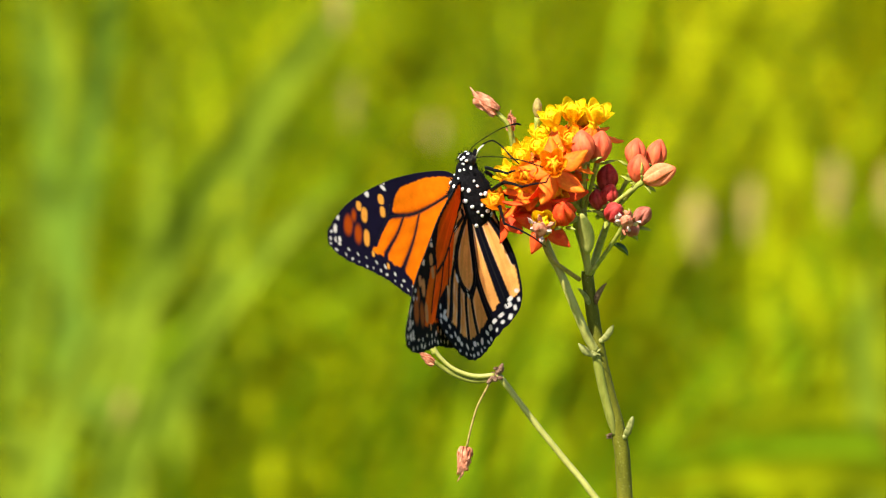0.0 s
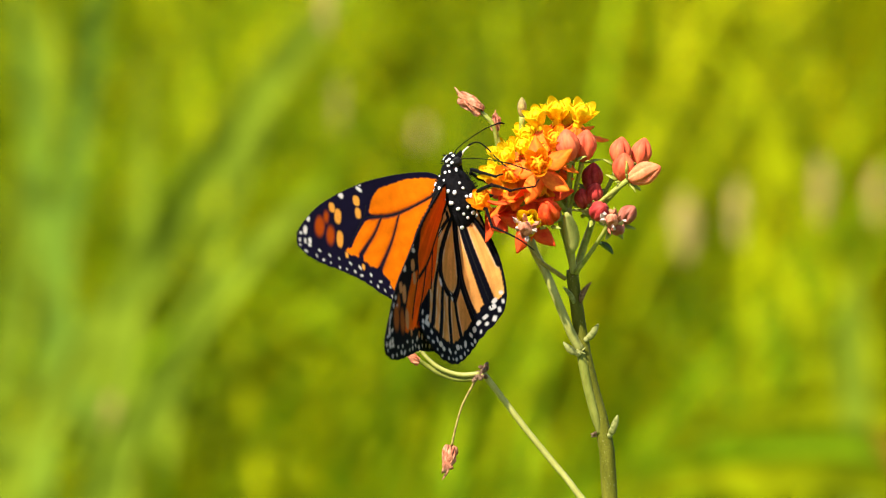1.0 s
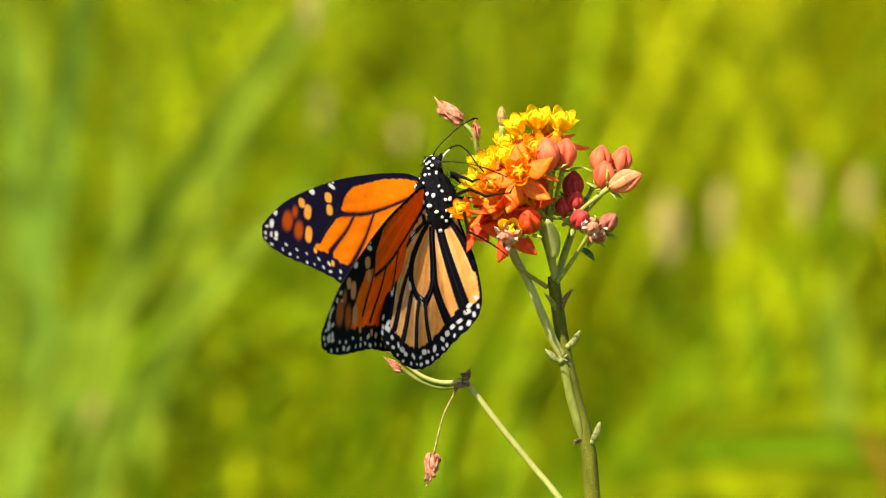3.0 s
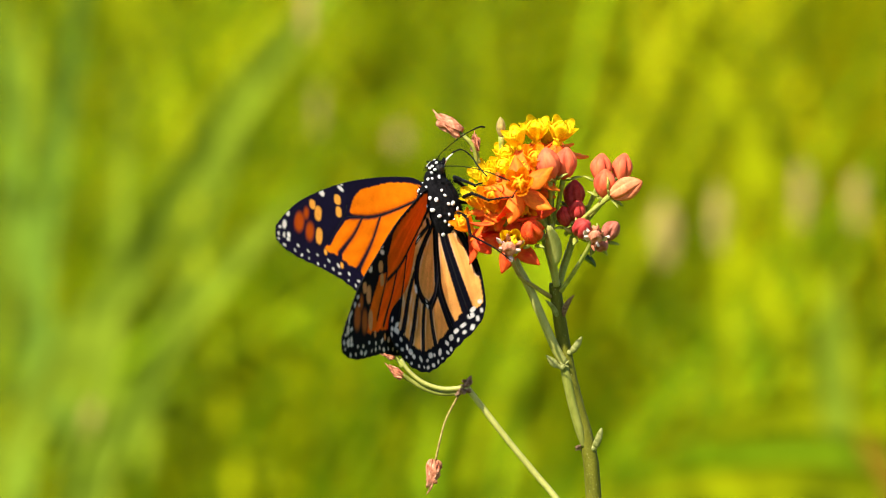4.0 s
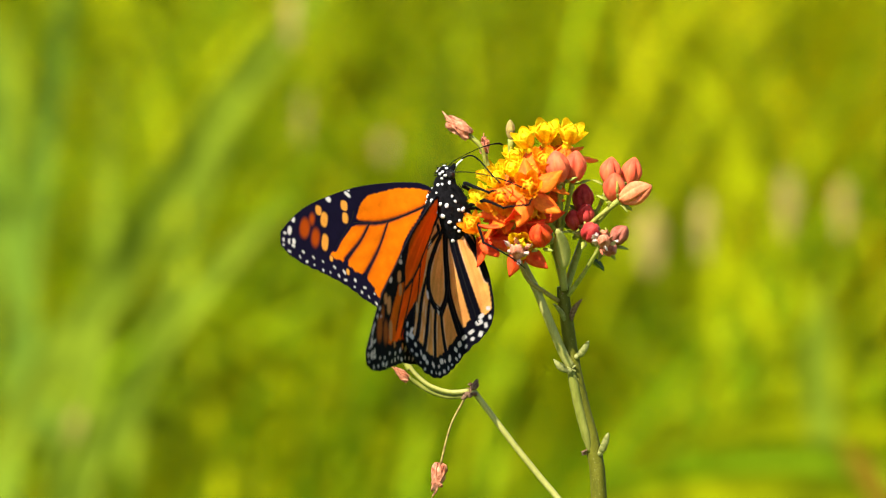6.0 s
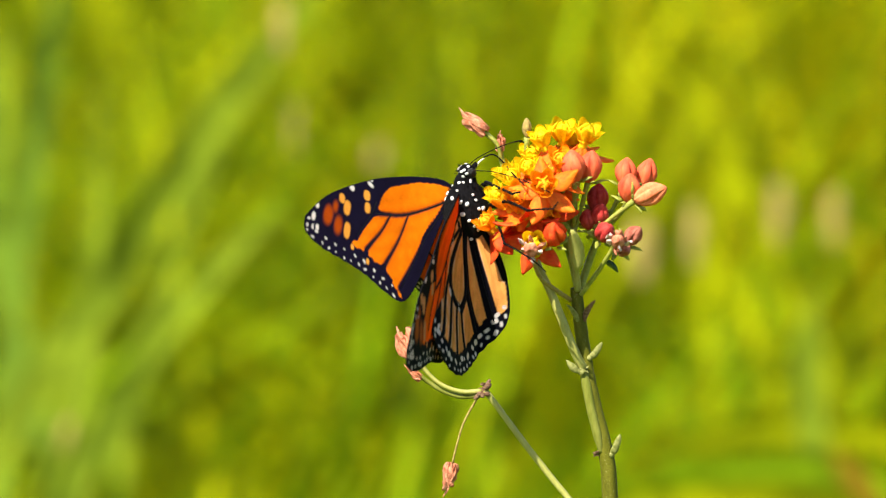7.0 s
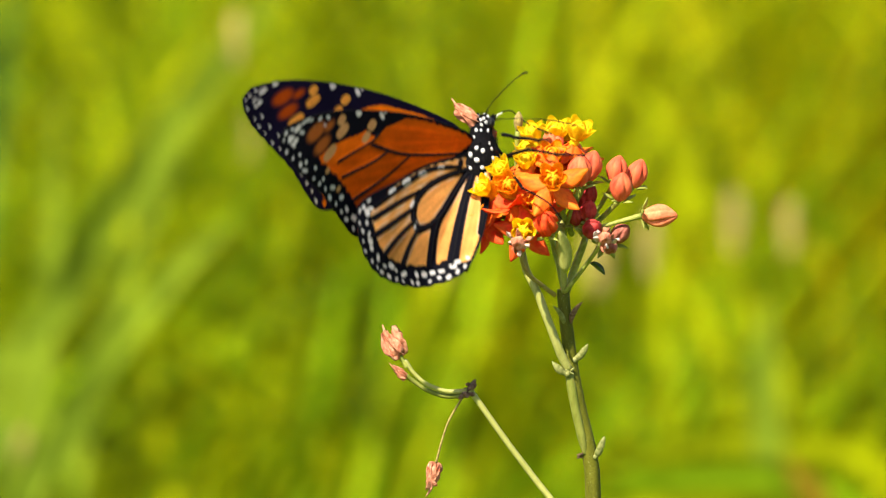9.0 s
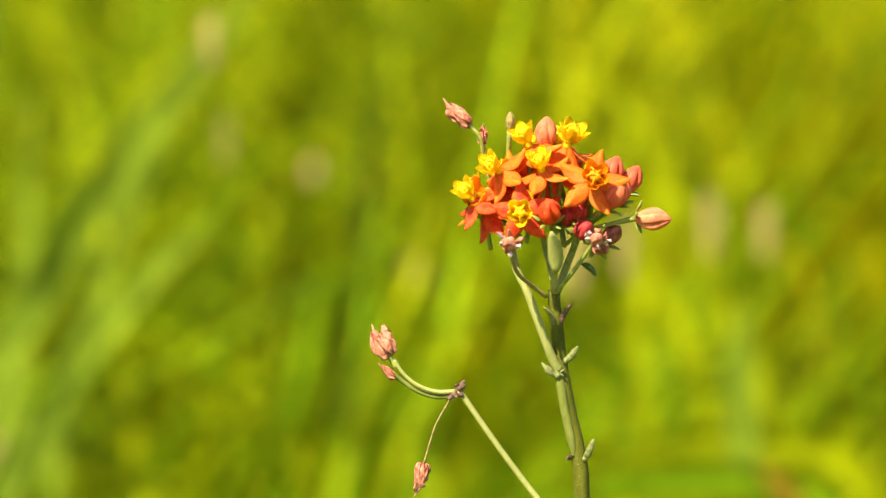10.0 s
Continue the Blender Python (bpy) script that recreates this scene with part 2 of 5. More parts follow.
# ---------------------------------------------------------------- ground and meadow
def ground():
    bm = bmesh.new()
    xs = [-600, -60, -12, -4, -2, -1, 0, 1, 2, 4, 12, 60, 600]
    ys = [-600, -60, -12, -4, -1, 0, 1, 2, 3, 4, 6, 9, 14, 30, 80, 600]
    vs = [[bm.verts.new((x, y, 0.03 * noise.noise(Vector((x, y, 0)) * 0.7) if abs(x) < 20 and abs(y) < 20 else 0)) for x in xs] for y in ys]
    for a, b in zip(vs, vs[1:]):
        for i in range(len(xs) - 1):
            bm.faces.new((a[i], a[i + 1], b[i + 1], b[i]))
    ob = finish("ground", bm, M_GROUND)
    tagged(ob, "soil of a green meadow under long grass", "ground", kind="structure")


def blade_rows(verts, faces, root, length, width, lean, heading, bend, segs=5):
    """Adds one folded, tapering grass blade to a mesh in the making."""
    base = len(verts)
    hx, hy = math.cos(heading), math.sin(heading)
    ang, x, z = lean, 0.0, 0.0
    step = length / segs
    for i in range(segs + 1):
        s = i / segs
        w = width * (1 - s) ** 0.7 * (0.5 + min(1, s * 4) * 0.5) / 2
        cx, cy = root[0] + hx * x, root[1] + hy * x
        verts.append((cx - hy * w, cy + hx * w, root[2] + z + w * 0.35))
        verts.append((cx, cy, root[2] + z))
        verts.append((cx + hy * w, cy - hx * w, root[2] + z + w * 0.35))
        x += math.sin(ang) * step
        z += math.cos(ang) * step
        ang += bend / segs
    for i in range(segs):
        k = base + 3 * i
        faces.append((k, k + 1, k + 4, k + 3))
        faces.append((k + 1, k + 2, k + 5, k + 4))


def meadow(name, material, label, clumps, per, lengths, widths, seed, spread=0.03, leans=(0.1, 0.7), bends=(0.3, 1.6), ways=(0, math.tau)):
    """Grass in tufts, each of which leans its own way. clumps: (x, y) of the tufts."""
    r = random.Random(seed)
    verts, faces = [], []
    for cx, cy in clumps:
        heading, lean = r.uniform(*ways), r.uniform(*leans)
        tall = r.uniform(0.8, 1.15)
        for _ in range(per):
            root = (r.gauss(cx, spread), r.gauss(cy, spread), -0.01)
            blade_rows(verts, faces, root, tall * r.uniform(*lengths), r.uniform(*widths), max(0, r.gauss(lean, 0.18)), r.gauss(heading, 0.7), r.uniform(*bends))
    me = bpy.data.meshes.new(name)
    me.from_pydata(verts, [], faces)
    me.materials.append(material)
    me.polygons.foreach_set("use_smooth", [True] * len(faces))
    tagged(new(name, me), label, "grass", kind="stuff")


def tufts(count, x, y, seed, fan=0.0):
    """Places for tufts, evenly at random; with fan the strip widens with distance."""
    r = random.Random(seed)
    out = []
    for _ in range(count):
        v = r.uniform(*y)
        out.append((r.uniform(*x) * (1 + fan * v), v))
    return out


def tuft(x, y, label):
    root = new("grass_tuft")
    root.location = (x, y, 0)
    return tagged(root, label, "grass", "tufts of long grass")


def long_blade(root, pts, width, material, label="", facing=0.3):
    """One large leaf of a tuft through the given places, with a folded midrib."""
    c = spline(pts, 14)
    bm = bmesh.new()
    rows = []
    for i, p in enumerate(c):
        s = i / 13
        t = (c[min(i + 1, 13)] - c[max(i - 1, 0)]).normalized()
        side = t.cross(Vector((facing * math.sin(2 * s), -1, 0.1))).normalized()
        nrm = side.cross(t)
        w = width / 2 * min(1, (1 - s) * 3.2 + 0.05) * (0.55 + 0.45 * min(1, s * 3))
        rows.append([[bm.verts.new(p + side * w * u + nrm * (w * 0.3 * abs(u) + d)) for u in (-1, -0.5, 0, 0.5, 1)] for d in (0, 0.0006)])
    for a, b in zip(rows, rows[1:]):
        for k in (0, 1):
            for j in range(4):
                q = (a[k][j], a[k][j + 1], b[k][j + 1], b[k][j])
                bm.faces.new(q if k else q[::-1])
        for j in (0, 4):
            q = (a[0][j], a[1][j], b[1][j], b[0][j])
            bm.faces.new(q)
    return finish("blade", bm, material, root, label, True, Matrix.Translation(-root.location))


def seed_head(place, height, width, label):
    """A dry, fluffy grass plume on its stalk, rooted in the ground; also used as a stand-in for blurred highlights."""
    x, y, z = place
    root = new("grass_plume")
    root.location = (x, y, 0)
    bm = bmesh.new()
    tube(bm, [(0.02, 0.01, -0.01), (0.008, 0.004, z * 0.5), (0, 0, z), (0.0, 0, z + height * 0.5)], [0.0012, 0.0009, 0.0006], 6, 10)
    part("stalk", bm, M_GRASS, root)
    bm = bmesh.new()
    r = random.Random(int(x * 9000) + 3)
    for _ in range(70):
        s = r.uniform(-0.5, 0.5)
        a = r.uniform(0, math.tau)
        w = width * 0.5 * math.cos(s * 2.6) ** 1.2
        d = Vector((math.cos(a) * 0.7, math.sin(a) * 0.7, 1.0)).normalized()
        q = Vector((math.cos(a) * w * r.uniform(0.1, 0.7), math.sin(a) * w * r.uniform(0.1, 0.7), z + s * height))
        blob(bm, q, (width * 0.13, width * 0.13, height * 0.12), along(d), 6, 5)
    part("plume", bm, M_STRAW, root, "pale straw-coloured seed plume")
    tagged(root, label, "grass", "dry grass plumes")


ground()
meadow("meadow_grass", M_GRASS, "long green meadow grass, uncut and tangled", tufts(640, (-0.40, 0.40), (2.3, 5.4), 3, 0.45), 10, (0.55, 1.0), (0.006, 0.013), 3, 0.022, (0.15, 0.75), (1.3, 2.9))
meadow("lime_grass", M_LIME, "yellow-green meadow grass in full sun", tufts(640, (-0.42, 0.42), (2.3, 5.4), 14, 0.45), 9, (0.55, 1.0), (0.007, 0.014), 15, 0.022, (0.15, 0.75), (1.3, 2.9))
# Dark-coloured tufts paint shaded pockets into the meadow.
meadow("shade_toned_grass", M_SHADE_TONE, "grass between the sunlit tufts, coloured dark green to stand for shade", tufts(130, (-0.42, 0.42), (2.3, 5.4), 44, 0.45), 10, (0.5, 0.95), (0.007, 0.014), 45, 0.022, (0.15, 0.75), (1.3, 2.9))
meadow("far_meadow_grass", M_GRASS, "more distant meadow grass, green and sunlit", tufts(420, (-0.9, 0.9), (4.6, 11), 4, 0.15), 14, (0.30, 0.62), (0.012, 0.024), 4, 0.05, (0.1, 0.9), (0.4, 2.2))
meadow("far_lime_grass", M_LIME, "distant yellow-green grass in full sun", tufts(300, (-0.9, 0.9), (4.6, 11), 24, 0.15), 14, (0.30, 0.62), (0.012, 0.024), 25, 0.05, (0.1, 0.9), (0.4, 2.2))
# The shade low among the blades is painted in as dark colour.
meadow("undergrowth", M_SHADE_TONE, "low grass with the shade of taller blades put into its dark colour", tufts(70, (-0.45, 0.45), (1.0, 5), 5, 0.45), 12, (0.12, 0.34), (0.007, 0.015), 5, 0.04, (0.1, 0.8))
meadow("surrounding_grass", M_GRASS, "open meadow grass all round", tufts(2600, (-5, 5), (-4.5, 10), 6), 14, (0.10, 0.30), (0.006, 0.016), 6, 0.10)
meadow("tall_meadow_grass", M_GRASS, "tall green meadow grass to both sides", [(x, y) for x, y in tufts(1500, (-4, 4), (0.9, 8), 91) if abs(x) > 0.55 + 0.2 * y], 12, (0.24, 0.56), (0.007, 0.015), 92, 0.05, (0.1, 0.9), (0.5, 2.5))
meadow("golden_grass", M_GOLD, "golden yellow-green arching grass tufts in full sun", tufts(62, (0.12, 0.26), (2.3, 3.2), 83), 13, (0.66, 0.98), (0.006, 0.012), 8, 0.02, (0.3, 0.8), (1.1, 2.2), (-1.2, 1.2))
meadow("far_golden_grass", M_GOLD, "distant golden grass in full sun", tufts(130, (0.03, 0.10), (3.6, 9.0), 81, 0.667), 18, (0.5, 0.9), (0.008, 0.018), 82, 0.04, (0.1, 0.6), (1.3, 2.7))
t1 = tuft(-0.2, 1.5, "tall lime-green grass blades, leaning")
long_blade(t1, [(-0.1719, 1.5, 0.1799), (-0.1424, 1.5, 0.3855), (-0.1281, 1.5, 0.4235), (-0.1084, 1.48, 0.4609), (-0.082, 1.46, 0.5), (-0.0517, 1.45, 0.5379), (-0.0308, 1.44, 0.5662)], 0.015, M_TALL)
long_blade(t1, [(-0.1707, 1.4, 0.1988), (-0.1402, 1.4, 0.342), (-0.124, 1.4, 0.3792), (-0.103, 1.39, 0.4171), (-0.0732, 1.38, 0.4523), (-0.0506, 1.38, 0.4705)], 0.012, M_TALL)
long_blade(t1, [(-0.1555, 1.6, 0.161), (-0.145, 1.6, 0.314), (-0.141, 1.6, 0.3832), (-0.1366, 1.6, 0.4322), (-0.1331, 1.6, 0.5102)], 0.010, M_TALL)
long_blade(t1, [(-0.1502, 1.75, 0.1326), (-0.134, 1.75, 0.3141), (-0.1158, 1.75, 0.3913), (-0.0927, 1.75, 0.4553), (-0.0722, 1.75, 0.5038)], 0.009, M_TALL)
t2 = tuft(-0.28, 1.6, "broad blue-green grass blades, upright")
long_blade(t2, [(-0.1874, 1.6, 0.161), (-0.1764, 1.6, 0.3587), (-0.1662, 1.6, 0.4493), (-0.1561, 1.6, 0.515), (-0.1461, 1.6, 0.5781)], 0.010, M_BLUE)
long_blade(t2, [(-0.1479, 1.7, 0.142), (-0.1646, 1.7, 0.3309), (-0.1818, 1.7, 0.4094), (-0.1913, 1.7, 0.4925), (-0.1959, 1.7, 0.5476)], 0.010, M_BLUE)
long_blade(t2, [(-0.2099, 1.5, 0.1799), (-0.1852, 1.5, 0.328), (-0.1708, 1.5, 0.3618), (-0.1517, 1.5, 0.3974), (-0.1375, 1.5, 0.4235)], 0.014, M_TALL)
long_blade(t2, [(-0.2204, 1.8, 0.1231), (-0.2086, 1.8, 0.3336), (-0.1977, 1.8, 0.4066), (-0.1896, 1.8, 0.4767), (-0.1867, 1.8, 0.5155)], 0.015, M_TALL)
t3 = tuft(0.35, 1.4, "sage-green grass blades bent flat by their weight")
long_blade(t3, [(0.2676, 1.4, 0.1988), (0.2046, 1.4, 0.3378), (0.1628, 1.39, 0.3645), (0.1124, 1.38, 0.3624), (0.0623, 1.37, 0.3535)], 0.013, M_FRESH)
long_blade(t3, [(0.2768, 1.5, 0.1799), (0.221, 1.5, 0.3427), (0.1683, 1.49, 0.3666), (0.1256, 1.48, 0.3655), (0.0738, 1.47, 0.3515)], 0.013, M_LIME)
long_blade(t3, [(0.263, 1.35, 0.2083), (0.2101, 1.35, 0.3313), (0.1556, 1.34, 0.3576), (0.0927, 1.33, 0.359), (0.0481, 1.33, 0.35)], 0.014, M_LIME)
long_blade(t3, [(0.203, 1.3, 0.2178), (0.1799, 1.3, 0.352), (0.1698, 1.3, 0.3742), (0.1621, 1.3, 0.3842)], 0.009, M_RUST, "rust-brown dying blade")
t4 = tuft(0.3, 1.6, "mixed blue-green and yellowing grass blades")
long_blade(t4, [(0.1643, 1.4, 0.1988), (0.1611, 1.4, 0.3608), (0.1585, 1.4, 0.4068), (0.1606, 1.4, 0.4366)], 0.012, M_TALL)
long_blade(t4, [(0.1307, 1.7, 0.142), (0.1652, 1.7, 0.3208), (0.1447, 1.7, 0.3968), (0.1169, 1.7, 0.4397), (0.0992, 1.7, 0.4623)], 0.009, M_LIME)
long_blade(t4, [(0.1456, 1.75, 0.1326), (0.1371, 1.75, 0.3141), (0.1291, 1.75, 0.3913), (0.144, 1.75, 0.4681), (0.1616, 1.75, 0.5038)], 0.009, M_LIME)
long_blade(t4, [(0.2099, 1.75, 0.1326), (0.1984, 1.75, 0.3141), (0.1647, 1.75, 0.4041), (0.1312, 1.75, 0.4783), (0.1057, 1.75, 0.5038)], 0.009, M_LIME)
# Tufts coloured dark to bring shade to the edges.
meadow("shade_toned_tall_grass", M_SHADE_TONE, "tall grass at the edge, coloured dark green to stand for shade", [(0.33, 2.4), (0.38, 2.6), (-0.16, 1.9)], 9, (0.40, 0.60), (0.008, 0.014), 61, 0.03, (0.1, 0.6), (0.3, 1.2))
PLUME = "pale dry grass plume or blurred-highlight stand-in on a thin stalk"
seed_head((0.1172, 1.5, 0.4465), 0.023, 0.008, PLUME)
seed_head((0.1545, 1.55, 0.4525), 0.024, 0.008, PLUME)
seed_head((0.1795, 1.58, 0.4465), 0.021, 0.008, PLUME)
seed_head((0.0985, 1.61, 0.4300), 0.026, 0.012, PLUME)
seed_head((-0.0520, 1.4, 0.5400), 0.018, 0.008, PLUME)
seed_head((-0.0514, 1.64, 0.48), 0.020, 0.004, PLUME)
seed_head((-0.1437, 1.5, 0.3606), 0.016, 0.009, PLUME)
meadow("low_lime_grass", M_LIME, "low yellow-green arching grass, sunlit", tufts(140, (-0.13, 0.20), (1.6, 2.7), 171), 11, (0.42, 0.72), (0.006, 0.012), 172, 0.03, (0.4, 1.0), (1.0, 2.4))
meadow("bright_grass", M_LIME, "bright yellow-green arching grass in full sun", tufts(44, (0.02, 0.20), (1.8, 2.4), 181), 11, (0.50, 0.85), (0.006, 0.012), 182, 0.025, (0.55, 1.1), (0.9, 2.0))
# Dark colour here imitates a shaded strip right of the golden grass.
meadow("shade_toned_side_grass", M_SHADE_TONE, "grass beside the golden tufts, coloured dark olive to stand for shade", tufts(14, (0.27, 0.36), (2.2, 3.0), 191), 11, (0.55, 0.85), (0.007, 0.013), 192, 0.03, (0.2, 0.8), (1.0, 2.2), (-0.9, 0.9))
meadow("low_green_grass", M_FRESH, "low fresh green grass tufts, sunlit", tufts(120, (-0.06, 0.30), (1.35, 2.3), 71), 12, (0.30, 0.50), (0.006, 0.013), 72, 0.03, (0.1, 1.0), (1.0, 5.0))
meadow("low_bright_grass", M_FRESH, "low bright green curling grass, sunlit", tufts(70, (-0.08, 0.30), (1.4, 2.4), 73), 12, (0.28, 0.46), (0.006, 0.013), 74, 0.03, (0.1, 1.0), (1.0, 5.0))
# Two small pale heads added to imitate out-of-focus highlight discs, not plumes.
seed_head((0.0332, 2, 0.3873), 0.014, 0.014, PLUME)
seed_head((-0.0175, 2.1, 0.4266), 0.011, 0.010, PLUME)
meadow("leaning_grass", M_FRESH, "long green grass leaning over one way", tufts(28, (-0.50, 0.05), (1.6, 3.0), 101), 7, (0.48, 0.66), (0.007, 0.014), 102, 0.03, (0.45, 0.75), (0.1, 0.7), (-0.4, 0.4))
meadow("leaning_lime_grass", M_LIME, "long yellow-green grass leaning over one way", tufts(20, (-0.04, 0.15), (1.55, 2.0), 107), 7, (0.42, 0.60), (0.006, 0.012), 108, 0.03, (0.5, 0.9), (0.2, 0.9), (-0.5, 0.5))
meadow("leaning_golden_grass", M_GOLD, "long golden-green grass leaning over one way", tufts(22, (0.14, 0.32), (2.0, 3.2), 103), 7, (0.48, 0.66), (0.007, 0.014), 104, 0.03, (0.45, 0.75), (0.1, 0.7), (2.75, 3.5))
# Leaning blades whose dark colour imitates shade between the lit ones.
meadow("leaning_shade_toned_grass", M_SHADE_TONE, "long grass leaning over, coloured dark green to stand for shade", tufts(26, (-0.35, 0.35), (1.8, 3.4), 105), 6, (0.44, 0.62), (0.007, 0.014), 106, 0.03, (0.4, 0.9), (0.2, 1.0))



# ---------------------------------------------------------------- milkweed plant
BASE = Vector((0.0737, 0, 0))
plant = new("milkweed_plant")
plant.location = BASE
tagged(plant, "tropical milkweed with red and yellow flower head", "plant")
REST = Matrix.Translation(-BASE)


def stem_part(name, pts, radii, material, label="", segs=10, n=16, knots=0.05):
    bm = bmesh.new()
    tube(bm, pts, [r * MM for r in radii], segs, n, knots)
    return part(name, bm, material, plant, label, REST)


def petal_mesh(name, material, length=7.2, width=3.7, curl=0.9, cup=0.10):
    bm = bmesh.new()
    leaf_sheet(bm, length * MM, width * MM, curl, cup, 10, 7, 0.8, 0.00012, 0.02, None, 1.15)
    return mesh_of(name, bm, material)


def hood_mesh(name, material):
    """One hood of the crown: a scoop with an open mouth and a horn that curves inwards."""
    bm = bmesh.new()
    n, m = 7, 7
    grid = []
    for i in range(n):
        s = i / (n - 1)
        row = []
        for j in range(m):
            q = (j / (m - 1) - 0.5) * math.pi * 1.1
            r = (0.43 + 1.10 * math.sin(math.pi * (0.14 + 0.66 * s))) * MM
            rim = (0.8 * math.cos(q) ** 2 - 0.5) * s * s * MM
            row.append(bm.verts.new((r * math.sin(q), r * math.cos(q) * 0.7 + 1.25 * MM * s * s, s * 3.7 * MM + rim)))
        grid.append(row)
    for i in range(n - 1):
        for j in range(m - 1):
            bm.faces.new((grid[i][j], grid[i][j + 1], grid[i + 1][j + 1], grid[i + 1][j]))
    bmesh.ops.solidify(bm, geom=bm.faces[:], thickness=0.22 * MM)
    tube(bm, [(0, 0.2 * MM, 0.4 * MM), (0, 0.7 * MM, 2.4 * MM), (0, -0.6 * MM, 3.7 * MM)], [0.4 * MM, 0.34 * MM, 0.1 * MM], 6, 7)
    return mesh_of(name, bm, material)


PETAL = {"orange": petal_mesh("orange_petal", M_ORANGE), "red": petal_mesh("red_petal", M_RED), "amber": petal_mesh("amber_petal", M_AMBER)}
HOOD = {"yellow": hood_mesh("yellow_hood", M_YELLOW), "amber": hood_mesh("amber_hood", M_AMBER), "white": hood_mesh("white_hood", M_WHITE)}
MOVES = []


def floret(place, axis, petals="orange", hoods="yellow", size=1.0, spin=0.0, droop=0.75, foot=None, released=None):
    """One milkweed flower: reflexed petals, a raised crown of five hoods on a column, and its pedicel."""
    m = Matrix.Translation(Vector(place) - BASE) @ along(axis, spin) @ Matrix.Scale(size, 4)
    bm = bmesh.new()
    tube(bm, [(0, 0, -0.6 * MM), (0, 0, 1.5 * MM), (0, 0, 3.4 * MM)], [1.0 * MM, 0.8 * MM, 1.2 * MM], 10, 6)
    blob(bm, (0, 0, 3.6 * MM), (1.25 * MM, 1.25 * MM, 0.8 * MM), None, 10, 6)
    ob = part("floret", bm, {"yellow": M_YELLOW, "amber": M_AMBER, "white": M_WHITE}[hoods], plant, f"{petals} milkweed flower with {hoods} crown", m)
    for k in range(5):
        a = math.tau * k / 5
        tilt = math.pi * droop + 0.22 * math.sin(7 * k + spin * 3)
        hang("petal", PETAL[petals], ob, "", Matrix.Rotation(a, 4, "Z") @ Matrix.Translation((0, 0.8 * MM, 0)) @ Matrix.Rotation(-tilt, 4, "X") @ Matrix.Rotation(0.2 * math.cos(5 * k + spin), 4, "Z"))
        hang("hood", HOOD[hoods], ob, "", Matrix.Rotation(a + 0.63, 4, "Z") @ Matrix.Translation((0, 0.75 * MM, 1.2 * MM)) @ Matrix.Rotation(-0.12 - 0.1 * math.sin(k * 4 + spin), 4, "X"))
    if foot:
        f = m.inverted() @ (Vector(foot) - BASE)
        bm = bmesh.new()
        tube(bm, [f, f * 0.5 + Vector((0, 0, -2.0 * MM)), (0, 0, -0.3 * MM)], [0.62 * MM, 0.5 * MM, 0.75 * MM], 8, 10)
        part("pedicel", bm, M_PED, ob)
    MOVES.append((ob, m, released))
    return ob


def bud(place, axis, material, length=8.5, width=5.6, name="bud", label="", foot=None, released=None, split=0.28, ped=M_PED, sepals=True, twist=0.35):
    """A closed flower bud: five petals lapped round one another, tapering to a point, on a pedicel."""
    m = Matrix.Translation(Vector(place) - BASE) @ along(axis)
    bm = bmesh.new()
    r = width / 2 * MM
    blob(bm, (0, 0, 0), (r, r, length / 2 * MM), None, 50, 16, 0.02, lambda h, q: (1 - split * abs(math.cos(2.5 * (q + twist * h))) ** 14 * (1.1 - h * h)) * (1 - 0.42 * max(0, h) ** 2) * (1 + 0.10 * h * (1 - h)))
    ob = part(name, bm, material, plant, label, m)
    if sepals:
        for k in range(5):
            bm = bmesh.new()
            leaf_sheet(bm, 2.8 * MM, 1.2 * MM, -0.6, 0.2, 5, 3)
            part("sepal", bm, M_PED, ob, "", Matrix.Rotation(math.tau * k / 5, 4, "Z") @ Matrix.Translation((0, r * 0.45, -length / 2 * MM * 0.93)) @ Matrix.Rotation(-0.9, 4, "X"))
    if foot:
        f = m.inverted() @ (Vector(foot) - BASE)
        bm = bmesh.new()
        tube(bm, [f, f * 0.5 + Vector((0, 0, -length * 0.3 * MM)), (0, 0, -length * 0.47 * MM)], [0.45 * MM, 0.40 * MM, 0.62 * MM], 8, 10)
        part("pedicel", bm, ped, ob)
    MOVES.append((ob, m, released))
    return ob


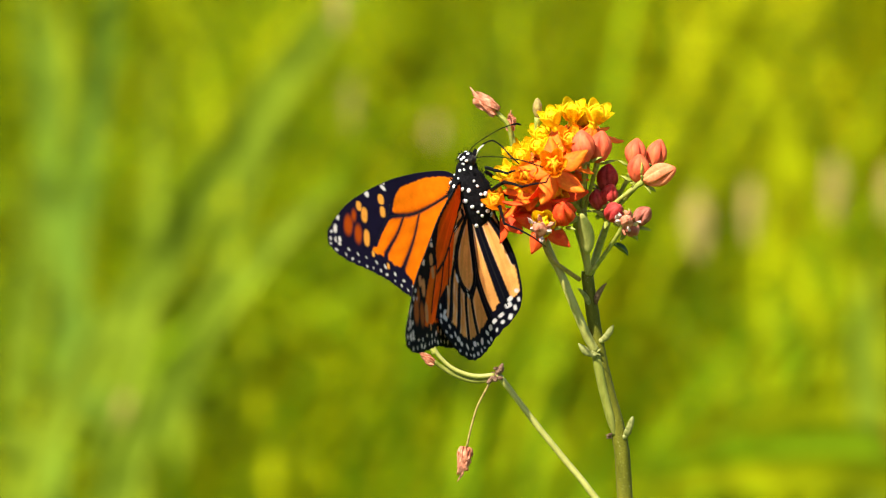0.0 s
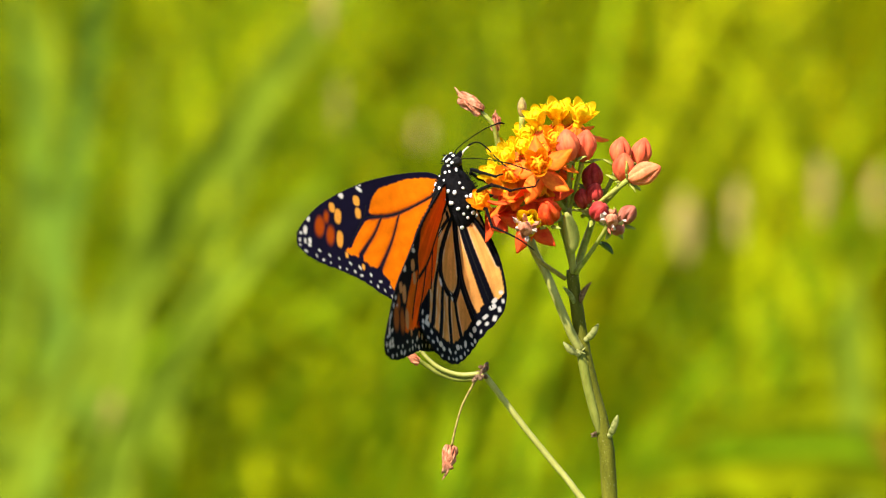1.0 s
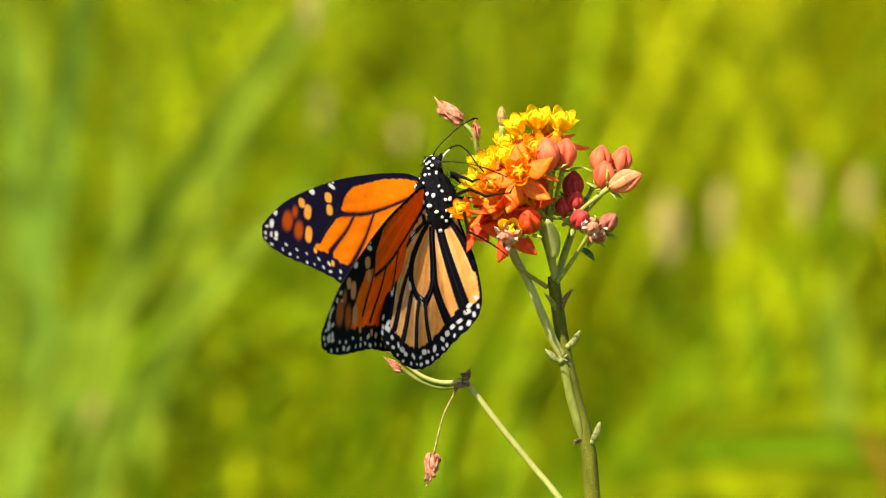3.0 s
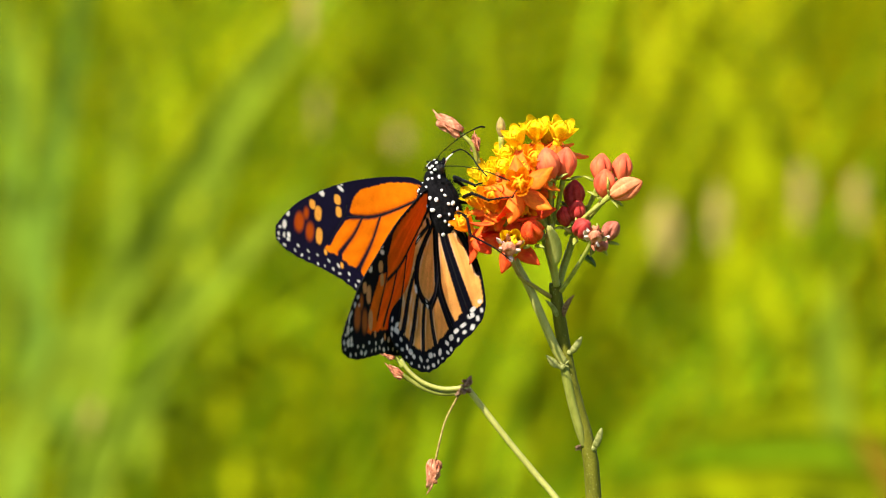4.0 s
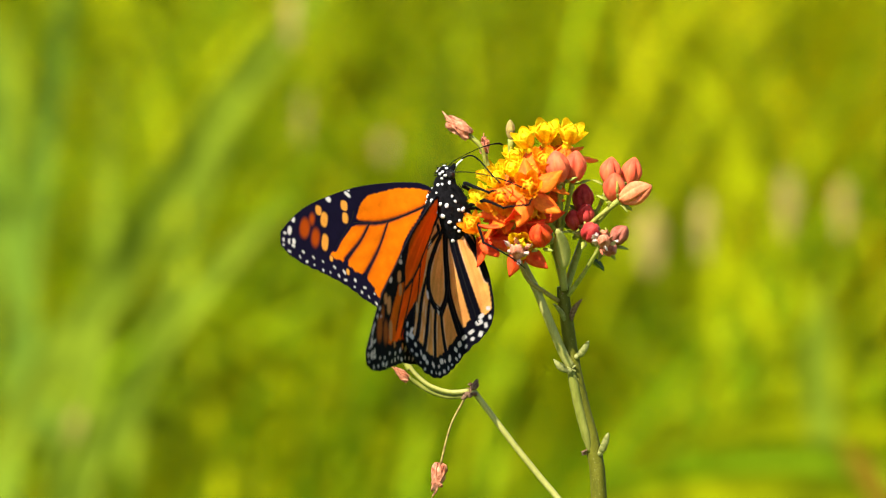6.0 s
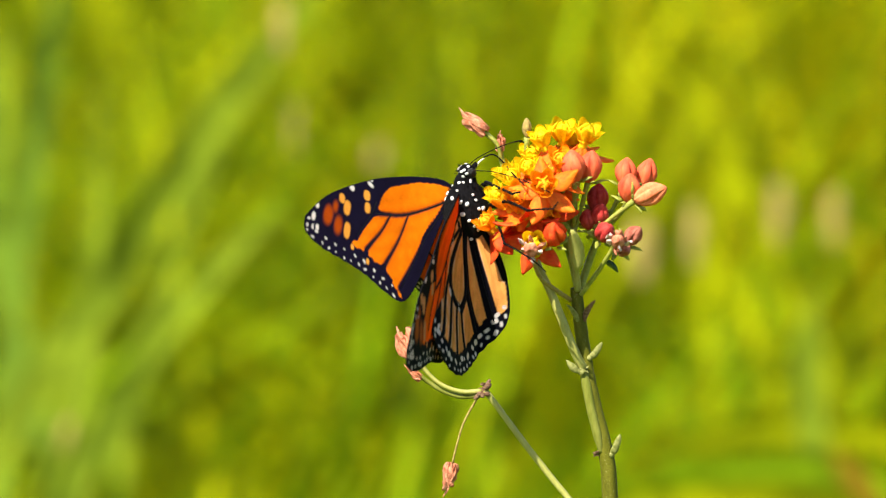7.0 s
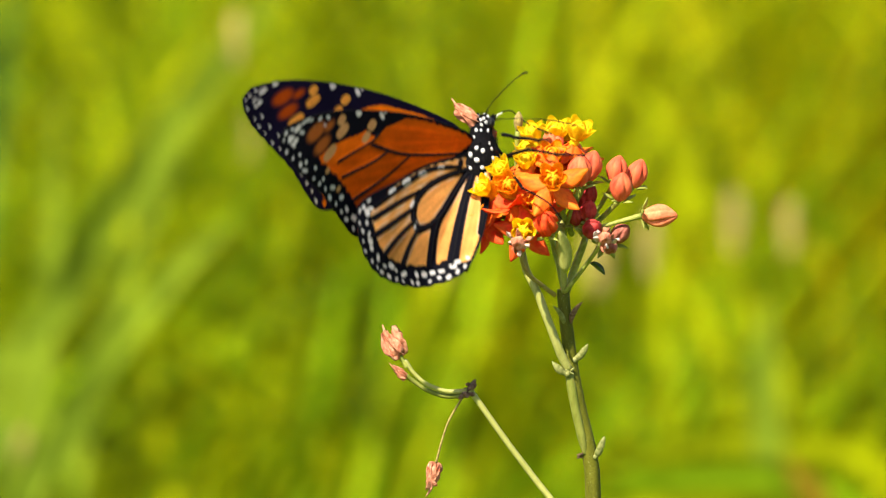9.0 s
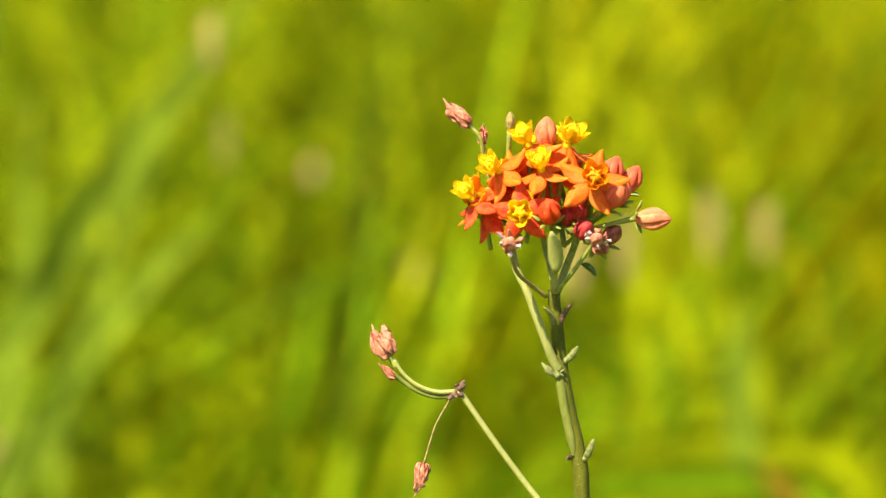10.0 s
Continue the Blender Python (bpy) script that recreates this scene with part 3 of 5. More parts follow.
def wilted(place, axis, length=6.0, width=4.0, foot=None, white=False, seed=1, ped=M_PED, thin=1.0, name="wilted_flower", label="shrivelled pinkish-brown spent flower", mid=None, nods=False):
    """A spent flower: crumpled petals folded to a point."""
    m = Matrix.Translation(Vector(place) - BASE) @ along(axis)
    r = random.Random(seed)
    bm = bmesh.new()
    blob(bm, (0, 0, 0), (width * 0.34 * MM, width * 0.34 * MM, length * 0.44 * MM), None, 18, 12, 0.5, lambda h, q: 1 - 0.45 * max(0, h))
    ob = part(name, bm, M_WILT, plant, label, m)
    for k in range(7):
        bm = bmesh.new()
        leaf_sheet(bm, length * r.uniform(0.75, 1.12) * MM, width * r.uniform(0.34, 0.6) * (0.6 if white == 2 else 1) * MM, r.uniform(-0.6, 0.5), 0.6, 12, 7, 0.8, 0.00016, 0.06, None, 1.2, 0.9)
        tilt = r.uniform(-0.9, -0.2) if white == 2 else r.uniform(0.06, 0.3)
        part("petal", bm, M_WHITE if (white == 2 and k % 3) or (white and k == 2) else M_WILT, ob, "", Matrix.Rotation(math.tau * k / 7 + r.uniform(-0.3, 0.3), 4, "Z") @ Matrix.Translation((0, width * (0.1 if white == 2 else 0.24) * MM, -length * 0.47 * MM)) @ Matrix.Rotation(tilt, 4, "X"))
    if white != 2:
        # the withered tip, drawn out and bent
        bm = bmesh.new()
        w = width * 0.1 * MM
        tube(bm, [(0, 0, length * 0.3 * MM), (w, 0, length * 0.52 * MM), (-w, w, length * 0.82 * MM)], [w * 1.5, w, w * 0.25], 7, 8, 0.2)
        part("tip", bm, M_WILT, ob, "withered brown tip")
    if foot:
        f = m.inverted() @ (Vector(foot) - BASE)
        bm = bmesh.new()
        pts = [f] + ([m.inverted() @ (Vector(q) - BASE) for q in mid] if mid else []) + [(0, 0, -length * 0.4 * MM)]
        tube(bm, pts, [0.5 * thin * MM, 0.42 * thin * MM, 0.5 * thin * MM], 8, 14)
        part("pedicel", bm, ped, ob)
    if nods:
        MOVES.append((ob, m, None))
    return ob


def bract(foot, tip, width, material=M_BRACT, name="bract", label="", curl=0.5, face=0.0):
    d = Vector(tip) - Vector(foot)
    bm = bmesh.new()
    leaf_sheet(bm, d.length * 1.05, width * MM, curl, 0.25, 8, 5, 0.8)
    return part(name, bm, material, plant, label, Matrix.Translation(Vector(foot) - BASE) @ along(d, face))


def stub(foot, tip, thick, label="short blunt pale bract"):
    """A stubby bract with a cut end."""
    f, t = Vector(foot), Vector(foot).lerp(Vector(tip), 0.82)
    bm = bmesh.new()
    bend = Vector((0, -0.2 * MM, -0.5 * MM))
    tube(bm, [f, f.lerp(t, 0.4) + bend, f.lerp(t, 0.8) + bend * 0.5, t], [thick * 0.9 * MM, thick * 1.1 * MM, thick * 1.3 * MM, thick * 0.8 * MM, thick * 0.2 * MM], 9, 12, 0.3, 0.55)
    blob(bm, f, (thick * 1.2 * MM,) * 3, None, 9, 6, 0.2)
    return part("bract", bm, M_BRACT, plant, label, REST)


def node_lump(place, size, seed=0, material=M_NODE):
    bm = bmesh.new()
    for k in range(13):
        a = k * 2.4 + seed
        d = Vector((math.cos(a), math.sin(a) * 0.7, math.sin(a * 1.7)))
        blob(bm, Vector(place) + d * size * 0.42 * MM, (size * 0.22 * MM, size * 0.2 * MM, size * (0.34 + 0.2 * math.sin(k * 5)) * MM), along(d + Vector((0, 0, 0.4))), 7, 5, 0.3)
    return part("node", bm, material, plant, "rough brown stem node", REST)


# stems and branches
stem_part("stem", [tuple(BASE), (0.0391, 0, 0.3303), (0.0353, 0, 0.476), (0.0316, 0, 0.5379), (0.0304, 0, 0.5502), (0.0278, 0, 0.5602), (0.0258, 0, 0.5691), (0.0237, 0, 0.5824), (0.0235, 0, 0.5851)],
          [3.0, 2.7, 2.1, 1.7, 1.6, 1.5, 1.45, 1.3, 1.25], M_STEM, "upright olive-green milkweed stem", 14, 60)
stem_part("branch", [(0.0254, -0.001, 0.5683), (0.0235, -0.002, 0.5717), (0.0209, -0.003, 0.5778), (0.0179, -0.003, 0.5849), (0.0155, -0.002, 0.5893), (0.0142, 0, 0.5946)], [1.0, 0.95, 0.9, 0.85, 0.7], M_BRANCH, "pale green side branch")
stem_part("ridge", [(0.0250, -0.0011, 0.5688), (0.0259, -0.0012, 0.5651), (0.0271, -0.0012, 0.5597), (0.0285, -0.0012, 0.5544), (0.0294, -0.0008, 0.5509)], [0.7, 1.02, 1.0, 0.95, 0.5], M_RIDGE, "pale ridge running down the stem", 12, 24, 0.02)
stem_part("branch", [(0.0238, -0.001, 0.5847), (0.0231, -0.003, 0.5902), (0.0228, -0.002, 0.596), (0.0221, 0, 0.6011)], [0.75, 0.7, 0.65, 0.6], M_BRANCH)
stem_part("branch", [(0.0242, 0.002, 0.5843), (0.0258, 0.004, 0.5894), (0.0276, 0.004, 0.5948), (0.029, 0.003, 0.6008)], [0.8, 0.8, 0.7, 0.6], M_PED)
stem_part("branch", [(0.0238, 0.003, 0.5845), (0.0224, 0.004, 0.59), (0.021, 0.005, 0.5947), (0.0196, 0.004, 0.6031)], [0.7, 0.65, 0.6, 0.5], M_PED)
stem_part("branch", [(0.0387, 0, 0.464), (0.0344, 0.002, 0.5224), (0.0252, 0.003, 0.5374), (0.0192, 0.004, 0.5448), (0.0136, 0.004, 0.5517), (0.0078, 0.004, 0.5593), (0.005, 0.004, 0.5629)], [1.2, 1.0, 0.7, 0.66, 0.64, 0.62, 0.66], M_BRANCH, "thin pale leaning side branch", 10, 30)
stem_part("twig", [(0.0043, 0.004, 0.5627), (0.0001, 0.004, 0.5625), (-0.0041, 0.004, 0.5639), (-0.0071, 0.004, 0.5664), (-0.0087, 0.004, 0.5688)], [0.55, 0.48, 0.42, 0.42], M_BRANCH, "curved pale green twig with a spent bud", 8, 20)
stem_part("twig", [(0.0043, 0.0044, 0.5619), (0.0002, 0.0046, 0.5614), (-0.0036, 0.0046, 0.5624), (-0.0066, 0.0044, 0.5642), (-0.0084, 0.004, 0.5655)], [0.55, 0.5, 0.46, 0.5], M_RIDGE, "darker twig fused along the first", 8, 20)
node_lump((0.0046, 0.004, 0.5629), 2.7, 0.4)
node_lump((0.0238, 0, 0.5843), 1.7, 1.2)
node_lump((0.0283, -0.001, 0.5507), 1.0, 2.0)
node_lump((0.0254, -0.002, 0.5684), 1.2, 3.0, M_BRACT)
bract((0.0254, -0.001, 0.5781), (0.0265, -0.002, 0.5832), 1.6, M_NODE, "bract", "withered brown bract")
bract((0.0237, -0.001, 0.5778), (0.0223, -0.002, 0.5822), 1.6, M_BRACT)
stub((0.0264, -0.001, 0.5707), (0.0295, -0.002, 0.5748), 0.55)
stub((0.025, -0.002, 0.5677), (0.0209, -0.003, 0.5709), 0.6)
stub((0.0314, -0.001, 0.5505), (0.0335, -0.002, 0.5559), 0.6)
bract((0.0232, -0.010, 0.5895), (0.0226, -0.012, 0.5990), 3.2, M_BRANCH, "bract", "small fresh green bract")
bract((0.0287, -0.001, 0.5908), (0.0321, -0.002, 0.5895), 2.4, M_LEAFLET, "leaf_scrap", "curled dark green leaf scrap")

# spent buds on the leaning branch
wilted((-0.0112, 0.004, 0.5716), (-0.57, 0, 0.82), 6.0, 4.2, (-0.0083, 0.004, 0.5672), False, 2)
wilted((-0.0097, 0.004, 0.566), (-0.75, -0.1, 0.6), 3.8, 2.0, (-0.0078, 0.004, 0.5652), False, 3)
wilted((-0.002, 0.004, 0.5449), (-0.2, -0.1, -1), 5.8, 3.3, (0.0036, 0.004, 0.5616), False, 4, M_DRYPED, 0.5, mid=[(0.0009, 0.004, 0.5565), (-0.0004, 0.004, 0.5523)])

# flower head: spent and closed buds
wilted((0.0023, 0, 0.6202), (-0.72, 0, 0.62), 6.0, 3.4, (0.0104, 0.002, 0.6033), True, 5, mid=[(0.0078, 0.001, 0.6114), (0.0068, 0, 0.6159)], nods=True)
wilted((0.0073, 0.001, 0.6161), (-0.05, 0, 1), 3.4, 1.9, (0.0081, 0.001, 0.6114), False, 6, nods=True)
bud((0.0128, 0.001, 0.6194), (0, 0, 1), M_DRYPED, 4.2, 2.0, "bud", "slender closed brownish bud", (0.0127, 0.004, 0.6043), sepals=False)
wilted((0.0133, -0.016, 0.5958), (-0.1, -0.95, 0.2), 4.2, 4.2, (0.0219, -0.001, 0.5838), 2, 7, M_DRYPED, mid=[(0.0189, -0.004, 0.5862), (0.0154, -0.01, 0.5896)], nods=True)
wilted((0.0313, -0.011, 0.597), (0.1, -0.95, 0.2), 4.2, 4.2, (0.024, -0.002, 0.585), 2, 8, mid=[(0.0268, -0.004, 0.5891), (0.0295, -0.007, 0.5936)], nods=True)
bud((0.0347, -0.004, 0.5975), (0.5, -0.4, 0.6), M_DUSTY, 5.4, 3.8, "bud", "dusty pink-brown closed bud", (0.0301, -0.003, 0.5943))
bud((0.0326, -0.006, 0.5949), (0.3, -0.8, -0.1), M_DUSTY, 4.4, 3.2, "bud", "dusty pink-brown closed bud", (0.0301, -0.003, 0.5943))
U1 = (0.0225, 0, 0.597)
U2 = (0.0272, 0.002, 0.5962)
bud((0.0222, -0.009, 0.6123), (-0.1, -0.2, 1), M_BUD, 7.2, 5.2, "bud", "plump pink closed bud", U1, ((0.0347, -0.008, 0.6061), 40, "Y"))
bud((0.0258, -0.005, 0.6119), (0.15, -0.1, 1), M_BUD, 7.0, 5.0, "bud", "plump pink closed bud", U1, ((0.0337, 0.002, 0.609), 25, "Y"))
bud((0.0333, 0, 0.6103), (0.1, 0, 1), M_BUD, 6.2, 4.6, "bud", "plump pink closed bud", U2, ((0.0343, -0.002, 0.6106), 12, "Y"))
bud((0.0377, 0.002, 0.6099), (0.25, 0, 1), M_BUD, 6.4, 4.4, "bud", "plump pink closed bud", U2, ((0.0383, 0, 0.6087), 10, "Y"))
bud((0.0339, -0.005, 0.6075), (0.05, -0.3, 1), M_BUD, 6.4, 4.8, "bud", "plump pink closed bud", U2, ((0.0359, -0.005, 0.6067), 10, "Y"))
bud((0.0381, -0.008, 0.6065), (0.9, -0.25, 0.38), M_BUDORANGE, 7.6, 4.8, "bud", "salmon-coloured opening bud", (0.0253, -0.004, 0.597), ((0.0428, -0.008, 0.6015), 22, "Y", 0.9), split=0.4)
bud((0.0205, 0.005, 0.611), (0.0, -0.2, 1), M_BUDORANGE, 7.0, 4.6, "bud", "orange closed bud", U1, ((0.0203, 0.001, 0.6174), 0, "Y", 0.7))
bud((0.0275, 0.001, 0.6048), (0.1, -0.1, 1), M_CRIMSON, 6.4, 4.6, "bud", "dark crimson closed bud", U2)
bud((0.0279, -0.003, 0.6019), (0.2, -0.5, 1), M_CRIMSON, 5.0, 3.7, "bud", "dark crimson closed bud", U2)
bud((0.0254, -0.002, 0.6007), (-0.1, -0.5, 1), M_CRIMSON, 4.8, 3.5, "bud", "dark crimson closed bud", U2)
bud((0.0288, -0.007, 0.5985), (0.3, -0.8, 0.5), M_CRIMSON, 5.4, 4.3, "bud", "crimson closed bud", U2)
bud((0.0184, -0.013, 0.5989), (0.1, -0.55, 0.8), M_RED, 6.2, 4.9, "bud", "scarlet half-open flower bud", U1, ((0.0215, -0.012, 0.6024), 0, "Y"), split=0.6, twist=0.9)

# flower head: open flowers
UL = (0.0146, 0.002, 0.595)
floret((0.0167, -0.002, 0.6152), (-0.35, -0.3, 1), "orange", "yellow", 0.95, 0.2, 0.75, UL, ((0.0167, -0.004, 0.615), -8, "Y"))
floret((0.0201, 0.002, 0.6158), (0.0, -0.35, 1), "orange", "yellow", 1.05, 1.1, 0.75, U1, ((0.0228, 0.006, 0.6128), 0, "Y"))
floret((0.0244, 0, 0.6157), (0.3, -0.35, 1), "orange", "yellow", 1.05, 0.5, 0.78, U1, ((0.0248, -0.002, 0.6152), 0, "Y"))
floret((0.0108, -0.004, 0.6079), (-0.45, -0.5, 0.75), "orange", "yellow", 0.92, 0.3, 0.70, UL, ((0.011, -0.006, 0.6098), -25, "Y"))
floret((0.0084, -0.006, 0.605), (-0.70, -0.40, 0.55), "red", "yellow", 0.90, 0.9, 0.84, UL, ((0.0057, -0.006, 0.6038), 10, "Y"))
floret((0.0164, -0.014, 0.6079), (-0.10, -0.9, 0.45), "orange", "amber", 1.02, 0.25, 0.62, U1, ((0.0299, -0.01, 0.6087), 25, "Y"))
floret((0.0136, -0.002, 0.6096), (-0.25, -0.5, 0.9), "orange", "yellow", 0.90, 0.7, 0.72, UL, ((0.0195, -0.008, 0.6104), 0, "Y"))
floret((0.0194, -0.006, 0.6113), (0.05, -0.55, 0.9), "orange", "amber", 0.95, 0.1, 0.72, U1, ((0.0209, 0.004, 0.6111), 0, "Y"))
floret((0.0124, -0.01, 0.6018), (-0.25, 0.25, 0.9), "red", "amber", 1.0, 0.6, 0.68, UL, ((0.0131, 0, 0.6054), 0, "Y"))
floret((0.0145, -0.011, 0.5965), (-0.1, -0.9, 0.15), "red", "yellow", 0.92, 0.15, 0.66, UL, ((0.0157, -0.011, 0.6017), 0, "Y"))
floret((0.0059, -0.005, 0.5985), (-0.55, -0.35, 0.75), "red", "amber", 0.92, 0.5, 0.90, UL, ((0.0084, -0.004, 0.6012), 0, "Y"))
floret((0.0222, 0.006, 0.6135), (0.05, -0.1, 1), "orange", "yellow", 1.0, 0.8, 0.75, U1, ((0.0234, 0.008, 0.6136), 0, "Y"))
floret((0.0096, -0.008, 0.6028), (-0.55, 0.1, 0.8), "orange", "amber", 0.95, 1.0, 0.84, UL, ((0.0072, 0, 0.6035), 0, "Y"))
floret((0.0165, -0.008, 0.6025), (0.1, -0.9, 0.2), "red", "amber", 0.92, 0.9, 0.66, UL, ((0.0168, -0.004, 0.6041), 0, "Y"))
floret((0.0142, 0.002, 0.6113), (-0.2, -0.4, 0.95), "orange", "yellow", 0.95, 0.4, 0.72, UL, ((0.018, 0.004, 0.6124), 0, "Y"))
floret((0.0115, -0.009, 0.6053), (-0.35, -0.8, 0.5), "orange", "amber", 0.92, 0.75, 0.68, UL, ((0.0136, -0.002, 0.6077), 0, "Y"))
floret((0.0177, -0.003, 0.6087), (0.0, -0.6, 0.8), "orange", "amber", 0.95, 0.3, 0.72, U1, ((0.0228, 0, 0.6101), 0, "Y"))
floret((0.0099, 0.002, 0.608), (-0.6, -0.3, 0.8), "orange", "yellow", 0.92, 1.2, 0.80, UL, ((0.0115, 0.004, 0.6069), 0, "Y"))



# ---------------------------------------------------------------- monarch butterfly
def loop_curve(pts, n):
    """n evenly spaced points on a smooth closed curve."""
    p = np.array(pts, float)
    k = len(p)
    fine = []
    for i in range(k):
        a, b, c, d = p[i - 1], p[i], p[(i + 1) % k], p[(i + 2) % k]
        for t in np.linspace(0, 1, 40, endpoint=False):
            fine.append(0.5 * (2 * b + (c - a) * t + (2 * a - 5 * b + 4 * c - d) * t * t + (3 * b - a - 3 * c + d) * t ** 3))
    fine = np.array(fine)
    fine = np.vstack([fine, fine[:1]])
    s = np.concatenate([[0], np.cumsum(np.linalg.norm(np.diff(fine, axis=0), axis=1))])
    u = np.linspace(0, s[-1], n, endpoint=False)
    return np.stack([np.interp(u, s, fine[:, 0]), np.interp(u, s, fine[:, 1])], 1)


def line_distance(p, line):
    """Distance from points p to a polyline, and the share of its length at the nearest place."""
    line = np.array(line, float)
    seg = np.linalg.norm(np.diff(line, axis=0), axis=1)
    start = np.concatenate([[0], np.cumsum(seg)])
    best = np.full(len(p), 1e9)
    share = np.zeros(len(p))
    for i in range(len(line) - 1):
        d = line[i + 1] - line[i]
        t = np.clip(((p - line[i]) @ d) / (d @ d), 0, 1)
        q = np.linalg.norm(p - line[i] - t[:, None] * d, axis=1)
        near = q < best
        best[near] = q[near]
        share[near] = ((start[i] + t * seg[i]) / start[-1])[near]
    return best, share


def soft(x, w=0.16):
    t = np.clip(x / (2 * w) + 0.5, 0, 1)
    return t * t * (3 - 2 * t)


def smooth2(line, n=14):
    return [(v.x, v.y) for v in spline([(a, b, 0) for a, b in line], n)]


# Fore wing: a is the way out from the hinge, b the way to the head, in millimetres.
FORE_EDGE = [(0.1, -0.6), (2.1, 0.3), (6.2, -0.3), (15.5, -3.0), (25.9, -7.1), (37.3, -13.4), (43.9, -19.0), (45.8, -22.1), (44.5, -24.6), (39.3, -26.2), (32.1, -26.6), (25.9, -27.1), (19.7, -28.5), (14.5, -28.7), (10.9, -24.6), (6.7, -16.3), (2.1, -6.1)]
FORE_VEINS = [
    ([(0.2, -2.6), (9.3, -7.9), (16.6, -11.4), (24.3, -13.5)], 0.32),
    ([(19.5, -12.2), (22.3, -16.8), (26.3, -21.7)], 0.36),
    ([(13.7, -10.3), (16.6, -16.7), (20.7, -23.9)], 0.36),
    ([(1.0, -3.4), (7.2, -12.4), (15.0, -26.1)], 0.5),
    ([(24.2, -11.1), (25.1, -13.5), (29.5, -20.1)], 0.3),
]
FORE_COSTA = [(0.0, -0.3), (5.2, -1.1), (11.4, -2.8), (19.7, -6.5), (23.4, -10.4), (24.3, -13.3)]
FORE_TIP = [(19.7, -6.0), (23.0, -10.9), (24.4, -13.3), (29.0, -18.4), (30.6, -21.8), (27.7, -23.7)]
FORE_SPOTS = [  # a, b, half sizes, turn, tint
    (34.2, -13.5, 0.85, 1.0, 0, "gold"),
    (32.6, -15.0, 0.95, 1.6, 0.2, "gold"),
    (32.6, -19.8, 0.95, 1.8, 0.2, "gold"),
    (26.9, -10.6, 0.95, 1.05, 0, "gold"),
    (26.6, -13.1, 0.8, 1.1, 0, "gold"),
    (38.5, -18.4, 1.3, 2.2, 0.35, "rust"),
    (35.4, -19.6, 1.1, 2.0, 0.3, "rust"),
    (36.2, -15.9, 0.7, 1.2, 0.3, "rust"),
    (31.4, -10.4, 0.75, 0.6, 0.4, "white"),
    (25.9, -8.0, 0.9, 0.42, 0.3, "white"),
    (25.6, -7.0, 0.4, 0.3, 0, "white"),
    (41.9, -17.5, 0.5, 0.6, 0.3, "white"),
    (43.0, -20.1, 0.55, 0.9, 0.2, "white"),
    (41.8, -22.1, 0.45, 0.6, 0, "white"),
    (30.8, -22.7, 0.5, 0.6, 0, "gold"),
    (25.6, -24.0, 0.5, 0.6, 0, "gold"),
]
HIND_EDGE = [(-0.5, 0.5), (1.6, 1.7), (12.6, -0.3), (21.2, -3.8), (27.1, -5.8), (32.1, -8.0), (33.5, -10.5), (33.5, -13.5), (32.4, -17.5), (30.2, -20.8), (26.7, -23.7), (20.4, -25.6), (14.2, -26.2), (7.9, -25.3), (4.9, -23.6), (2.8, -21.0), (0.4, -15.7), (-2.0, -8.7), (-3.6, -3.5), (-3.0, -0.9)]
HIND_VEINS = [
    ([(0.6, -0.9), (3.1, -1.7), (7.1, -2.6), (12.6, -4.9), (16.0, -8.1), (17.0, -11.3), (15.9, -14.1)], 0.40),
    ([(0.5, -1.2), (2.8, -2.9), (7.8, -9.0), (10.7, -12.6), (11.8, -16.9), (12.1, -22.0)], 0.54),
    ([(4.3, -0.9), (11.8, -1.3), (18.5, -4.1), (28.3, -8.8)], 0.34),
    ([(14.8, -5.9), (22.0, -8.6), (28.9, -11.5)], 0.32),
    ([(16.5, -9.3), (22.8, -12.3), (29.9, -15.6)], 0.34),
    ([(16.8, -12.2), (21.2, -15.2), (25.6, -19.2)], 0.34),
    ([(15.9, -14.0), (18.1, -17.2), (19.9, -21.2)], 0.36),
    ([(9.4, -10.8), (12.7, -13.2), (15.9, -14.1)], 0.40),
    ([(0.2, -1.3), (1.6, -4.1), (5.5, -13.4), (7.7, -22.4)], 0.58),
    ([(-0.5, -1.2), (-1.1, -7.0), (0.8, -15.7)], 0.42),
    ([(4.7, -2.4), (4.1, 0.0)], 0.3),
]
HIND_FOLD = [(3.3, -1.7), (12.6, -22.7)]

BLACK = np.array((0.006, 0.006, 0.012))
NAVY = np.array((0.009, 0.007, 0.026))
WHITE = np.array((0.82, 0.82, 0.84))
TINTS = {"gold": (0.90, 0.40, 0.06), "rust": (0.46, 0.070, 0.005), "white": (0.82, 0.82, 0.84), "orange": (0.88, 0.20, 0.012)}


